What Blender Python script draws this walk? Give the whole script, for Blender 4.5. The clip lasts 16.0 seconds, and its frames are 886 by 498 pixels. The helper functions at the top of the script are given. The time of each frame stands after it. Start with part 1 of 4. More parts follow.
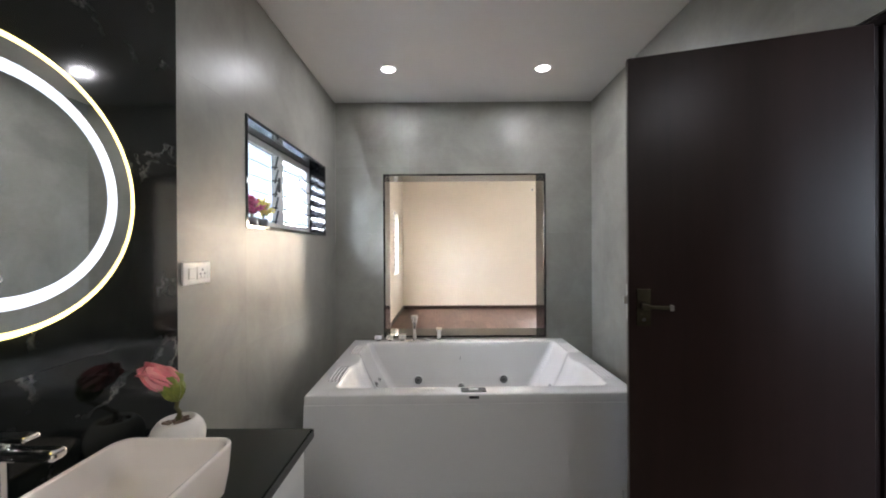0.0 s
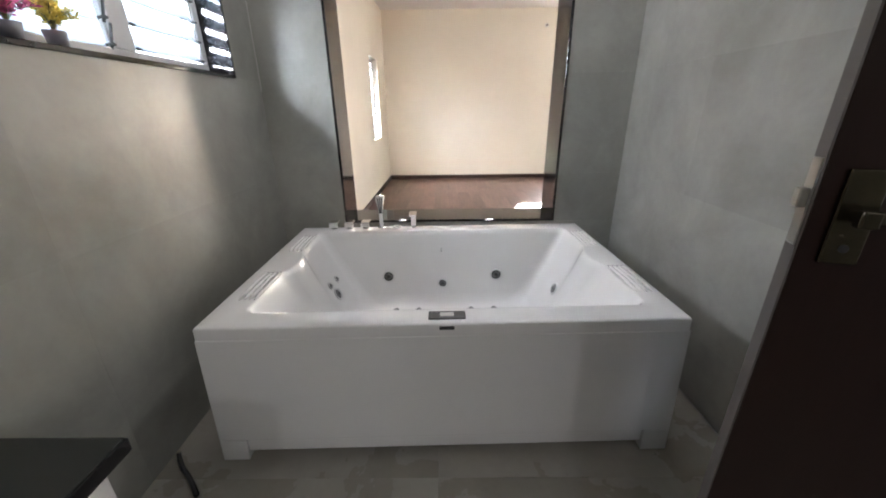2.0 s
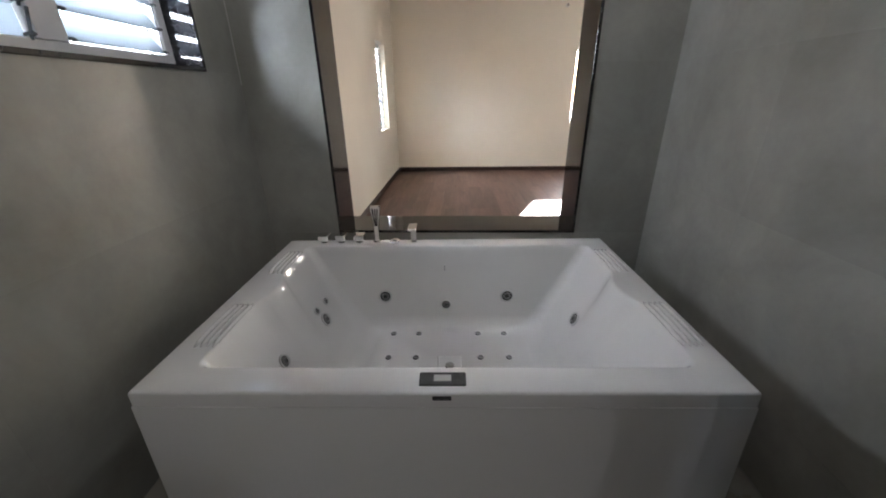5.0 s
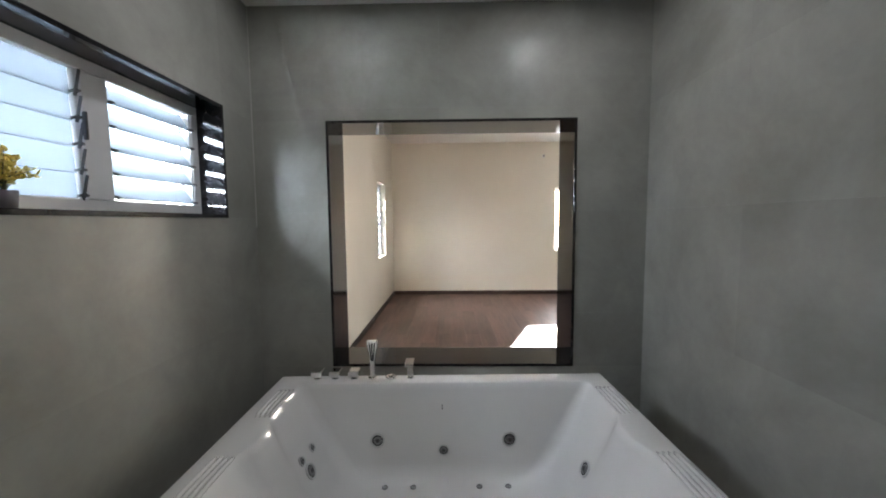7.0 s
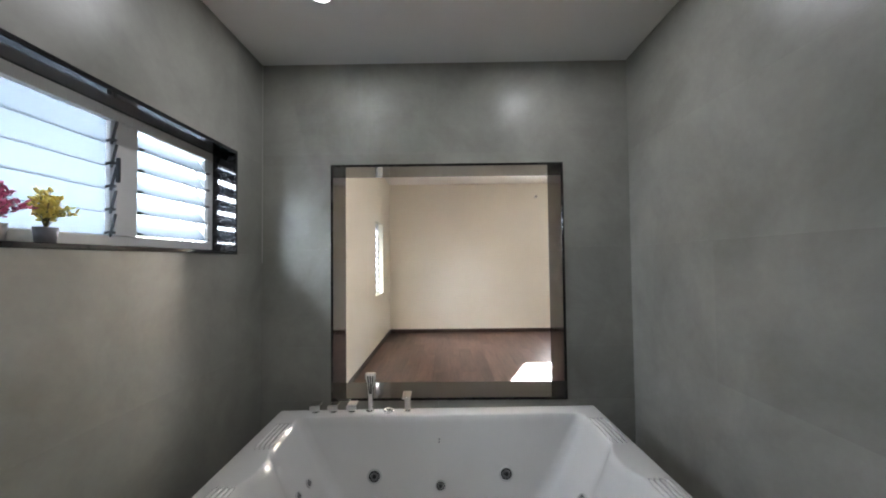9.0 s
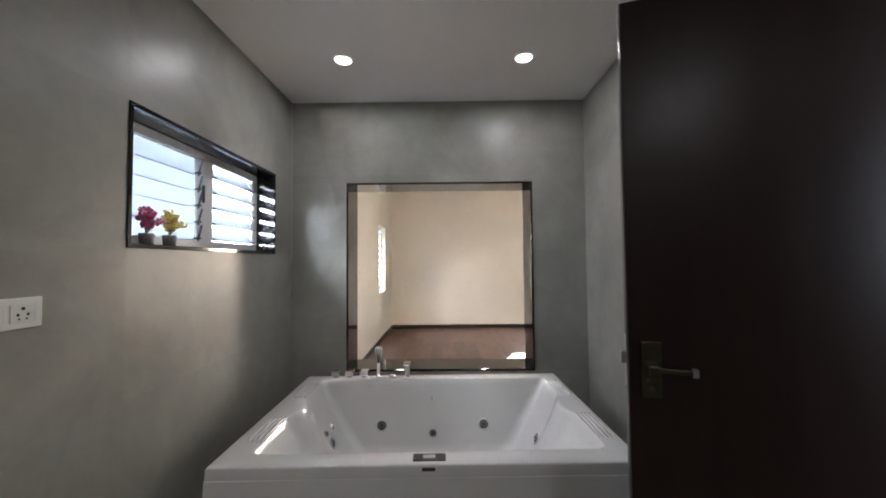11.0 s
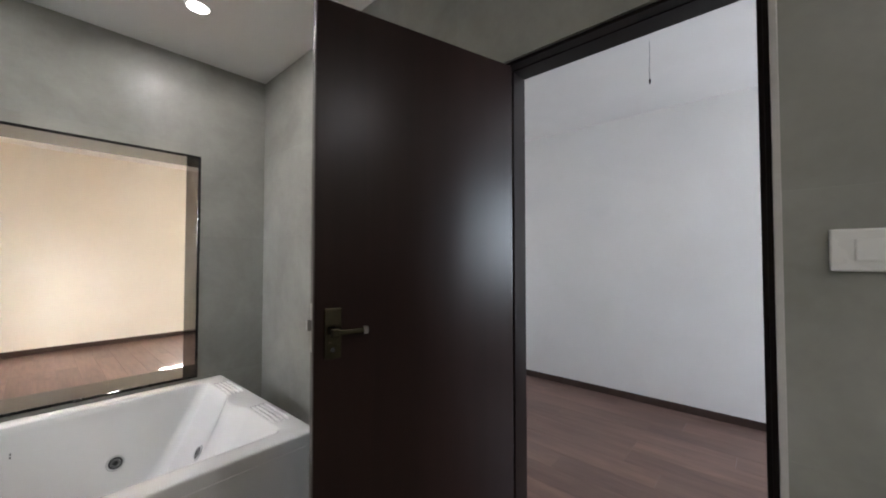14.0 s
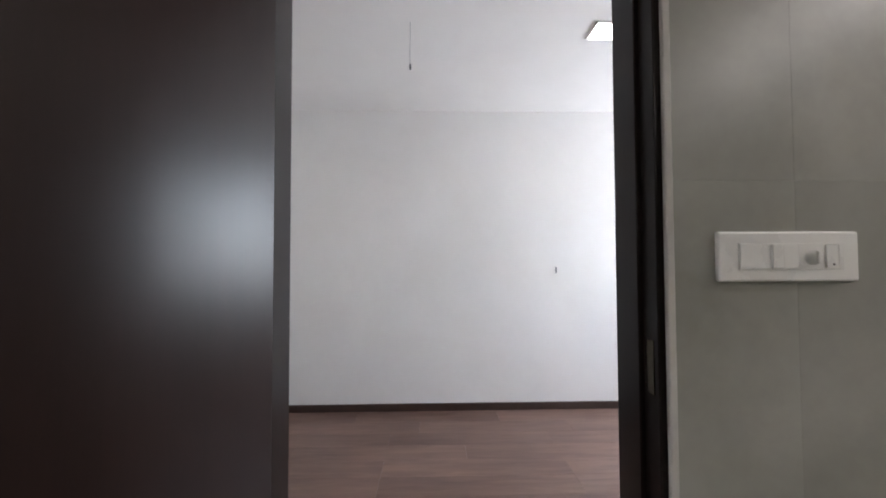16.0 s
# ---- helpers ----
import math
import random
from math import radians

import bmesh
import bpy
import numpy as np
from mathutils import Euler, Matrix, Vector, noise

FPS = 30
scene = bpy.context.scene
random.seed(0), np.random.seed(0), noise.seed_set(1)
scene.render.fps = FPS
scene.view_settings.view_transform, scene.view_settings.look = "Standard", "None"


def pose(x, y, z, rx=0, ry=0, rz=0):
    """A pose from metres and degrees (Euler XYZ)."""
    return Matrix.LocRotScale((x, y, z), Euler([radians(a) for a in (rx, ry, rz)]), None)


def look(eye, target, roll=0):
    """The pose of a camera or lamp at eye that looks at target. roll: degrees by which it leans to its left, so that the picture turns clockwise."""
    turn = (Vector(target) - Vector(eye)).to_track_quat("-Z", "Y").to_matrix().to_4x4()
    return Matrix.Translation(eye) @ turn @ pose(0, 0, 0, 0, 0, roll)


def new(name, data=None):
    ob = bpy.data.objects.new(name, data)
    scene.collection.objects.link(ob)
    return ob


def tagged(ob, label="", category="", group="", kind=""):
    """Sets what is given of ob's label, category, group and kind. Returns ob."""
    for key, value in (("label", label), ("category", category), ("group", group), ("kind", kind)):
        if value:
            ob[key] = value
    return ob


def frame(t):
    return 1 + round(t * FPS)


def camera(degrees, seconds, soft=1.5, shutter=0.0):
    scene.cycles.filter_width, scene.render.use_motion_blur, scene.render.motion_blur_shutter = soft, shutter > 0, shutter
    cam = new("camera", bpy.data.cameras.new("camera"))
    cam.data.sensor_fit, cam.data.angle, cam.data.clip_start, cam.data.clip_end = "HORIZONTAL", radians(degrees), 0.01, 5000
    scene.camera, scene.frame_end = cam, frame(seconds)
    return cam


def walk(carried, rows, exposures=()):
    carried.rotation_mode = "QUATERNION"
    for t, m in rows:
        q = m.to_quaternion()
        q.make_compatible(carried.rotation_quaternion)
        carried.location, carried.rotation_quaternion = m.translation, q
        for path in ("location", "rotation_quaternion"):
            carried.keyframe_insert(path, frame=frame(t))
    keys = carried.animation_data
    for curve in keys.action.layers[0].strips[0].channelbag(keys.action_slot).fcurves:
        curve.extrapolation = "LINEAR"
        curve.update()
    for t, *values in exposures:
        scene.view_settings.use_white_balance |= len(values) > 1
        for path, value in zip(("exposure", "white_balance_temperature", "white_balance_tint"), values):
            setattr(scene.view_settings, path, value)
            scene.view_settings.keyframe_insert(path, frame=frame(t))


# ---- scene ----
cam = camera(101.3, 16.0, soft=1.9)
PATH = [
    (0, (0.991, 1.222, 1.393), (0.979, 3.222, 1.389), -0.3),
    (0.5, (1.014, 1.42, 1.373), (1.006, 3.418, 1.296), -0.5),
    (1, (1.056, 1.629, 1.367), (1.048, 3.607, 1.074), -0.6),
    (1.5, (1.118, 1.815, 1.34), (1.095, 3.74, 0.796), -0.8),
    (2, (1.139, 2.037, 1.325), (1.123, 3.905, 0.61), -0.8),
    (2.5, (1.165, 2.253, 1.287), (1.138, 4.057, 0.423), -1.0),
    (3, (1.18, 2.396, 1.25), (1.136, 4.138, 0.268), -0.7),
    (5.5, (1.185, 2.353, 1.417), (1.098, 4.245, 0.775), -0.9),
    (6, (1.169, 2.339, 1.439), (1.091, 4.283, 0.974), -0.7),
    (6.5, (1.168, 2.336, 1.463), (1.103, 4.313, 1.166), -0.6),
    (7, (1.156, 2.34, 1.474), (1.118, 4.334, 1.321), -0.5),
    (7.5, (1.153, 2.343, 1.488), (1.126, 4.342, 1.467), -0.5),
    (8, (1.142, 2.353, 1.474), (1.123, 4.352, 1.535), -0.5),
    (10.5, (1.206, 1.799, 1.445), (1.191, 3.798, 1.508), -0.7),
    (11, (1.218, 1.653, 1.436), (1.2, 3.651, 1.506), -0.5),
    (11.5, (1.187, 1.47, 1.422), (1.178, 3.469, 1.491), -0.6),
    (12, (1.179, 1.343, 1.413), (1.271, 3.34, 1.48), -0.6),
    (12.5, (1.221, 1.308, 1.413), (1.515, 3.286, 1.477), -0.5),
    (13, (1.201, 1.34, 1.411), (1.804, 3.246, 1.47), -0.3),
    (13.5, (1.13, 1.457, 1.399), (2.178, 3.159, 1.454), -0.3),
    (14, (1.173, 1.659, 1.375), (2.662, 2.993, 1.429), -0.0),
    (14.5, (1.208, 1.858, 1.39), (3.027, 2.688, 1.45), 0.1),
    (15, (1.227, 2.026, 1.39), (3.208, 2.292, 1.452), 0.0),
    (15.5, (1.357, 2.09, 1.379), (3.357, 2.065, 1.436), -0.4),
    (16, (1.672, 2.063, 1.39), (3.67, 2.013, 1.447), -0.2),
]
walk(cam, [(t, look(eye, target, roll)) for t, eye, target, roll in PATH], exposures=[
    (0.0, 4.68, 6200, 13), (2.5, 4.66, 6200, 13), (3.0, 4.45, 6200, 13), (5.5, 3.8, 6200, 13), (7.0, 3.88, 6080, 10), (8.0, 4.02, 6080, 10), (10.5, 4.02, 6200, 11),
    (11.0, 4.12, 6250, 13), (12.0, 4.45, 6300, 13), (13.5, 4.66, 6380, 12), (14.5, 4.72, 6550, 14), (15.5, 4.9, 6650, 15), (16.0, 4.75, 6700, 15)])

# ---- world, sun and daylight at the openings ----
SUN_AZ, SUN_EL = radians(24.0), radians(20.0)      # clockwise from +y
world = bpy.data.worlds.new("sky")
scene.world = world
world.use_nodes = True
wn = world.node_tree.nodes
sky = wn.new("ShaderNodeTexSky")
sky.sky_type, sky.sun_disc = "NISHITA", False
sky.sun_elevation, sky.sun_rotation = SUN_EL, SUN_AZ
wn["Background"].inputs[1].default_value = 0.08
world.node_tree.links.new(sky.outputs[0], wn["Background"].inputs[0])

sun_data = bpy.data.lights.new("sun", "SUN")
sun_data.energy, sun_data.angle, sun_data.color = 5.0, radians(0.5), (1.0, 0.94, 0.85)
sun_ob = new("sun", sun_data)
sun_ob.matrix_world = look((math.sin(SUN_AZ) * 30, math.cos(SUN_AZ) * 30, 30 * math.tan(SUN_EL)), (0, 0, 0))


def window_light(name, eye, target, width, height, watts, colour):
    d = bpy.data.lights.new(name, "AREA")
    d.shape, d.size, d.size_y, d.energy, d.color = "RECTANGLE", width, height, watts, colour
    ob = new(name, d)
    ob.matrix_world = look(eye, target)
    return ob


window_light("bath_window_daylight", (-0.36, 3.62, 1.72), (1, 3.62, 2.05), 1.3, 0.66, 19.0, (0.88, 0.94, 1.0))
window_light("bedroom_side_window_daylight", (-0.8, 8.40, 1.5), (1, 8.40, 1.5), 1.0, 1.5, 62.0, (1.0, 0.98, 0.95))
window_light("bedroom_end_window_daylight", (3.68, 9.95, 1.5), (3.68, 8, 1.5), 0.95, 1.3, 5.5, (0.97, 0.98, 1.0))
window_light("lobby_window_daylight", (4.43, -1.9, 1.75), (4.43, 2, 1.75), 0.97, 1.3, 7.8, (0.74, 0.86, 1.0))


# ---- helpers for building ----
from mathutils.bvhtree import BVHTree


def thing(name, at, label, category, group="", rz=0.0):
    ob = new(name)
    ob.empty_display_size = 0.05
    ob.matrix_basis = pose(*at, 0, 0, rz)
    return tagged(ob, label, category, group)


def part(name, bm, material, parent=None, label="", smooth=False):
    """Links a bmesh as one mesh object, under a thing or a part."""
    me = bpy.data.meshes.new(name)
    bmesh.ops.recalc_face_normals(bm, faces=bm.faces)
    for f in bm.faces:
        f.smooth = smooth
    bm.to_mesh(me)
    bm.free()
    me.materials.append(material)
    ob = new(name, me)
    if parent is not None:
        ob.parent = parent
    if label:
        ob["label"] = label
    return ob


def structure(name, bm, material, label, category, smooth=False):
    return tagged(part(name, bm, material, None, "", smooth), label, category, kind="structure")


def box(bm, x0, x1, y0, y1, z0, z1, bevel=0.0, seg=2):
    made = bmesh.ops.create_cube(bm, size=1.0, matrix=Matrix.Translation(((x0 + x1) / 2, (y0 + y1) / 2, (z0 + z1) / 2))
                                 @ Matrix.Diagonal((x1 - x0, y1 - y0, z1 - z0, 1)))
    if bevel:
        edges = {e for v in made["verts"] for e in v.link_edges}
        bmesh.ops.bevel(bm, geom=list(edges), offset=bevel, segments=seg, affect="EDGES", profile=0.5)
    return bm


def a_box(x0, x1, y0, y1, z0, z1, bevel=0.0, seg=2):
    return box(bmesh.new(), x0, x1, y0, y1, z0, z1, bevel, seg)


def rod(bm, a, b, r0, r1=None, seg=16):
    a, b = Vector(a), Vector(b)
    turn = (b - a).to_track_quat("Z", "Y").to_matrix().to_4x4()
    bmesh.ops.create_cone(bm, cap_ends=True, segments=seg, radius1=r0, radius2=r0 if r1 is None else r1,
                          depth=(b - a).length, matrix=Matrix.Translation((a + b) / 2) @ turn)
    return bm


def lathe(bm, profile, seg=32, m=Matrix()):
    """Turns (radius, height) pairs about the z axis of m."""
    rings = []
    for r, z in profile:
        if r < 1e-5:
            rings.append([bm.verts.new(m @ Vector((0, 0, z)))])
        else:
            rings.append([bm.verts.new(m @ Vector((r * math.cos(2 * math.pi * k / seg), r * math.sin(2 * math.pi * k / seg), z))) for k in range(seg)])
    for a, b in zip(rings, rings[1:]):
        for k in range(seg):
            n = (k + 1) % seg
            if len(a) == 1 and len(b) > 1:
                bm.faces.new((a[0], b[k], b[n]))
            elif len(b) == 1 and len(a) > 1:
                bm.faces.new((a[k], a[n], b[0]))
            elif len(a) > 1:
                bm.faces.new((a[k], a[n], b[n], b[k]))
    return bm


def tube(bm, points, r, seg=10):
    """A round bar along points, with closed ends."""
    pts = [Vector(p) for p in points]
    rings, side = [], None
    for k, p in enumerate(pts):
        d = (pts[min(k + 1, len(pts) - 1)] - pts[max(k - 1, 0)]).normalized()
        if side is None:
            side = d.orthogonal().normalized()
        side = (side - d * side.dot(d)).normalized()
        up = d.cross(side)
        rad = r[k] if isinstance(r, (list, tuple)) else r
        rings.append([bm.verts.new(p + rad * (math.cos(2 * math.pi * j / seg) * side + math.sin(2 * math.pi * j / seg) * up)) for j in range(seg)])
    for a, b in zip(rings, rings[1:]):
        for j in range(seg):
            bm.faces.new((a[j], a[(j + 1) % seg], b[(j + 1) % seg], b[j]))
    bm.faces.new(rings[0][::-1])
    bm.faces.new(rings[-1])
    return bm


def slab_with_holes(bm, axis, a0, a1, u0, u1, z0, z1, holes):
    """A wall between a0 and a1 on its axis, from u0 to u1 along it, less the holes (u0, u1, z0, z1)."""
    for ua, ub, za, zb in cut_rects([(u0, u1, z0, z1)], holes):
        if axis == "x":
            box(bm, a0, a1, ua, ub, za, zb)
        else:
            box(bm, ua, ub, a0, a1, za, zb)
    return bm


def cut_rects(rects, holes):
    for hu0, hu1, hz0, hz1 in holes:
        out = []
        for u0, u1, z0, z1 in rects:
            if hu0 >= u1 or hu1 <= u0 or hz0 >= z1 or hz1 <= z0:
                out.append((u0, u1, z0, z1))
                continue
            if hz0 > z0:
                out.append((u0, u1, z0, hz0))
            if hz1 < z1:
                out.append((u0, u1, hz1, z1))
            za, zb = max(z0, hz0), min(z1, hz1)
            if hu0 > u0:
                out.append((u0, hu0, za, zb))
            if hu1 < u1:
                out.append((hu1, u1, za, zb))
        rects = out
    return rects


# ---- materials ----
def base_material(name):
    m = bpy.data.materials.new(name)
    m.use_nodes = True
    n, l = m.node_tree.nodes, m.node_tree.links
    return m, n, l, n["Principled BSDF"]


def noise_node(n, l, scale, detail=4.0, rough=0.55, stretch=None, distort=0.0, joined=False):
    """joined: one pattern that runs on over all the pieces of a surface."""
    co = n.new("ShaderNodeTexCoord")
    vec = n.new("ShaderNodeNewGeometry").outputs["Position"] if joined else co.outputs["Object"]
    mp = n.new("ShaderNodeMapping")
    l.new(vec, mp.inputs[0])
    if stretch:
        mp.inputs["Scale"].default_value = stretch
    info = n.new("ShaderNodeObjectInfo")
    mul = n.new("ShaderNodeMath")
    mul.operation = "MULTIPLY"
    mul.inputs[1].default_value = 0.0 if joined else 37.0
    l.new(info.outputs["Random"], mul.inputs[0])
    comb = n.new("ShaderNodeCombineXYZ")
    for k in range(3):
        l.new(mul.outputs[0], comb.inputs[k])
    l.new(comb.outputs[0], mp.inputs["Location"])
    t = n.new("ShaderNodeTexNoise")
    t.inputs["Scale"].default_value, t.inputs["Detail"].default_value = scale, detail
    t.inputs["Roughness"].default_value, t.inputs["Distortion"].default_value = rough, distort
    l.new(mp.outputs[0], t.inputs["Vector"])
    return t


def surface(name, dark, light, rough=0.5, coarse=2.0, fine=60.0, spread=0.25, bump=0.05, metal=0.0, tone=0.0, stretch=None, spec=0.5, coat=0.0, lo=0.35, hi=0.65, joined=False, vary=0.2):
    """Two colours mixed by a coarse and a fine grain, with the roughness and relief following the fine one."""
    m, n, l, p = base_material(name)
    a, b = noise_node(n, l, coarse, 5.0, 0.6, stretch, 0.3, joined), noise_node(n, l, fine, 3.0, 0.6, stretch, 0.0, joined)
    ramp = n.new("ShaderNodeMapRange")
    ramp.inputs["From Min"].default_value, ramp.inputs["From Max"].default_value = lo, hi
    l.new(a.outputs["Fac"], ramp.inputs["Value"])
    blend = n.new("ShaderNodeMix")
    blend.data_type = "FLOAT"
    blend.inputs[0].default_value = spread
    l.new(ramp.outputs[0], blend.inputs[2])
    l.new(b.outputs["Fac"], blend.inputs[3])
    mix = n.new("ShaderNodeMix")
    mix.data_type = "RGBA"
    mix.inputs[6].default_value, mix.inputs[7].default_value = (*dark, 1), (*light, 1)
    l.new(blend.outputs[0], mix.inputs[0])
    colour = mix.outputs[2]
    if tone:
        info = n.new("ShaderNodeObjectInfo")
        rng = n.new("ShaderNodeMapRange")
        rng.inputs["To Min"].default_value, rng.inputs["To Max"].default_value = 1 - tone, 1 + tone
        l.new(info.outputs["Random"], rng.inputs["Value"])
        hsv = n.new("ShaderNodeHueSaturation")
        l.new(rng.outputs[0], hsv.inputs["Value"])
        l.new(colour, hsv.inputs["Color"])
        colour = hsv.outputs[0]
    l.new(colour, p.inputs["Base Color"])
    rr = n.new("ShaderNodeMapRange")
    rr.inputs["To Min"].default_value, rr.inputs["To Max"].default_value = rough * (1 - vary), min(1.0, rough * (1 + vary))
    l.new(a.outputs["Fac"], rr.inputs["Value"])
    l.new(rr.outputs[0], p.inputs["Roughness"])
    p.inputs["Metallic"].default_value, p.inputs["Specular IOR Level"].default_value = metal, spec
    p.inputs["Coat Weight"].default_value, p.inputs["Coat Roughness"].default_value = coat, 0.06
    if bump:
        bp = n.new("ShaderNodeBump")
        bp.inputs["Strength"].default_value, bp.inputs["Distance"].default_value = bump, 0.002
        l.new(b.outputs["Fac"], bp.inputs["Height"])
        l.new(bp.outputs[0], p.inputs["Normal"])
    return m


def glow(name, colour, strength):
    m, n, l, p = base_material(name)
    p.inputs["Base Color"].default_value = (*colour, 1)
    p.inputs["Emission Color"].default_value = (*colour, 1)
    p.inputs["Emission Strength"].default_value = strength
    return m


def marble_black():
    m, n, l, p = base_material("polished_black_marble")
    warp = noise_node(n, l, 2.3, 6.0, 0.65)
    co = n.new("ShaderNodeTexCoord")
    add = n.new("ShaderNodeVectorMath")
    add.operation = "MULTIPLY_ADD"
    l.new(warp.outputs["Color"], add.inputs[0])
    add.inputs[1].default_value = (0.55, 0.55, 0.55)
    l.new(co.outputs["Object"], add.inputs[2])
    v = n.new("ShaderNodeTexVoronoi")
    v.feature = "DISTANCE_TO_EDGE"
    v.inputs["Scale"].default_value = 3.1
    l.new(add.outputs[0], v.inputs["Vector"])
    line = n.new("ShaderNodeMapRange")
    line.inputs["From Min"].default_value, line.inputs["From Max"].default_value = 0.0, 0.035
    line.inputs["To Min"].default_value, line.inputs["To Max"].default_value = 1.0, 0.0
    l.new(v.outputs["Distance"], line.inputs["Value"])
    mask = noise_node(n, l, 5.0, 3.0)
    mr = n.new("ShaderNodeMapRange")
    mr.inputs["From Min"].default_value, mr.inputs["From Max"].default_value = 0.50, 0.70
    l.new(mask.outputs["Fac"], mr.inputs["Value"])
    both = n.new("ShaderNodeMath")
    both.operation = "MULTIPLY"
    l.new(line.outputs[0], both.inputs[0])
    l.new(mr.outputs[0], both.inputs[1])
    mix = n.new("ShaderNodeMix")
    mix.data_type = "RGBA"
    mix.inputs[6].default_value, mix.inputs[7].default_value = (0.008, 0.0095, 0.009, 1), (0.19, 0.19, 0.18, 1)
    l.new(both.outputs[0], mix.inputs[0])
    l.new(mix.outputs[2], p.inputs["Base Color"])
    p.inputs["Roughness"].default_value = 0.09
    p.inputs["Specular IOR Level"].default_value = 0.3
    return m


def wood_floor():
    m, n, l, p = base_material("brown_wood_plank")
    grain = noise_node(n, l, 3.0, 6.0, 0.65, (9.0, 0.8, 9.0), 0.6)
    patch = noise_node(n, l, 1.1, 3.0, 0.5, (2.6, 0.7, 1.0))
    mixf = n.new("ShaderNodeMix")
    mixf.data_type = "FLOAT"
    mixf.inputs[0].default_value = 0.5
    l.new(grain.outputs["Fac"], mixf.inputs[2])
    l.new(patch.outputs["Fac"], mixf.inputs[3])
    ramp = n.new("ShaderNodeValToRGB")
    ramp.color_ramp.elements[0].position, ramp.color_ramp.elements[0].color = 0.34, (0.080, 0.045, 0.035, 1)
    ramp.color_ramp.elements[1].position, ramp.color_ramp.elements[1].color = 0.69, (0.198, 0.118, 0.090, 1)
    l.new(mixf.outputs[0], ramp.inputs[0])
    info = n.new("ShaderNodeObjectInfo")
    rng = n.new("ShaderNodeMapRange")
    rng.inputs["To Min"].default_value, rng.inputs["To Max"].default_value = 0.90, 1.12
    l.new(info.outputs["Random"], rng.inputs["Value"])
    hsv = n.new("ShaderNodeHueSaturation")
    l.new(rng.outputs[0], hsv.inputs["Value"])
    l.new(ramp.outputs[0], hsv.inputs["Color"])
    l.new(hsv.outputs[0], p.inputs["Base Color"])
    p.inputs["Roughness"].default_value = 0.42
    p.inputs["Specular IOR Level"].default_value = 0.42
    bp = n.new("ShaderNodeBump")
    bp.inputs["Strength"].default_value, bp.inputs["Distance"].default_value = 0.15, 0.001
    l.new(grain.outputs["Fac"], bp.inputs["Height"])
    l.new(bp.outputs[0], p.inputs["Normal"])
    return m


def frosted():
    m, n, l, p = base_material("frosted_louvre_glass")
    t = n.new("ShaderNodeBsdfTranslucent")
    t.inputs["Color"].default_value = (0.138, 0.149, 0.161, 1)
    p.inputs["Base Color"].default_value = (0.50, 0.55, 0.58, 1)
    p.inputs["Roughness"].default_value = 0.25
    mx = n.new("ShaderNodeMixShader")
    mx.inputs[0].default_value = 0.72
    l.new(p.outputs[0], mx.inputs[1])
    l.new(t.outputs[0], mx.inputs[2])
    l.new(mx.outputs[0], n["Material Output"].inputs[0])
    return m


M_TILE = surface("cement_wall_tile", (0.216, 0.214, 0.190), (0.376, 0.371, 0.337), 0.355, 2.1, 38.0, 0.2, 0.03, tone=0.06, lo=0.31, hi=0.69, spec=0.36, joined=True, vary=0.12)
M_GROUT = surface("grey_grout", (0.26, 0.26, 0.24), (0.32, 0.32, 0.30), 0.9, 8.0, 120.0)
M_FLOORTILE = surface("grey_floor_tile", (0.25, 0.235, 0.20), (0.36, 0.34, 0.295), 0.28, 2.2, 50.0, 0.25, 0.03, tone=0.04)
M_CEIL = surface("white_ceiling_paint", (0.83, 0.82, 0.80), (0.87, 0.86, 0.845), 0.8, 1.5, 150.0, 0.3, 0.06)
M_CREAM = surface("cream_wall_paint", (0.81, 0.77, 0.67), (0.86, 0.82, 0.725), 0.7, 1.2, 180.0, 0.3, 0.06)
M_PALE = surface("pale_white_wall_paint", (0.70, 0.675, 0.65), (0.77, 0.745, 0.72), 0.7, 1.2, 180.0, 0.3, 0.06)
M_GRANITE = surface("polished_black_granite", (0.006, 0.006, 0.007), (0.022, 0.021, 0.022), 0.07, 30.0, 220.0, 0.5, 0.0)
M_COUNTER = surface("black_granite_counter", (0.006, 0.008, 0.007), (0.02, 0.023, 0.02), 0.12, 40.0, 260.0, 0.5, 0.0)
M_MARBLE = marble_black()
M_ACRYLIC = surface("glossy_white_acrylic", (0.71, 0.70, 0.685), (0.76, 0.75, 0.735), 0.14, 1.5, 90.0, 0.2, 0.0, coat=0.4)
# the mirror LED's warm light on the white basin is put into this colour
M_CERAMIC = surface("warm_tinted_ceramic", (0.80, 0.735, 0.68), (0.85, 0.785, 0.73), 0.10, 2.0, 90.0, 0.2, 0.0, coat=0.3)
M_CHROME = surface("chrome", (0.66, 0.66, 0.66), (0.80, 0.80, 0.80), 0.12, 12.0, 90.0, 0.3, 0.0, metal=1.0)
M_STEEL = surface("brushed_nickel", (0.30, 0.29, 0.27), (0.42, 0.41, 0.39), 0.32, 20.0, 140.0, 0.4, 0.02, metal=1.0)
M_BRASS = surface("antique_bronze", (0.055, 0.048, 0.033), (0.115, 0.10, 0.07), 0.26, 15.0, 90.0, 0.4, 0.02, metal=1.0)
M_RING = surface("satin_chrome_ring", (0.50, 0.50, 0.49), (0.62, 0.62, 0.61), 0.3, 20.0, 90.0, 0.3, 0.0, metal=0.35)
M_DARK = surface("dark_plastic", (0.012, 0.012, 0.013), (0.03, 0.03, 0.032), 0.35, 10.0, 80.0)
M_JETGREY = surface("grey_jet_plastic", (0.13, 0.13, 0.13), (0.22, 0.22, 0.22), 0.3, 20.0, 80.0)
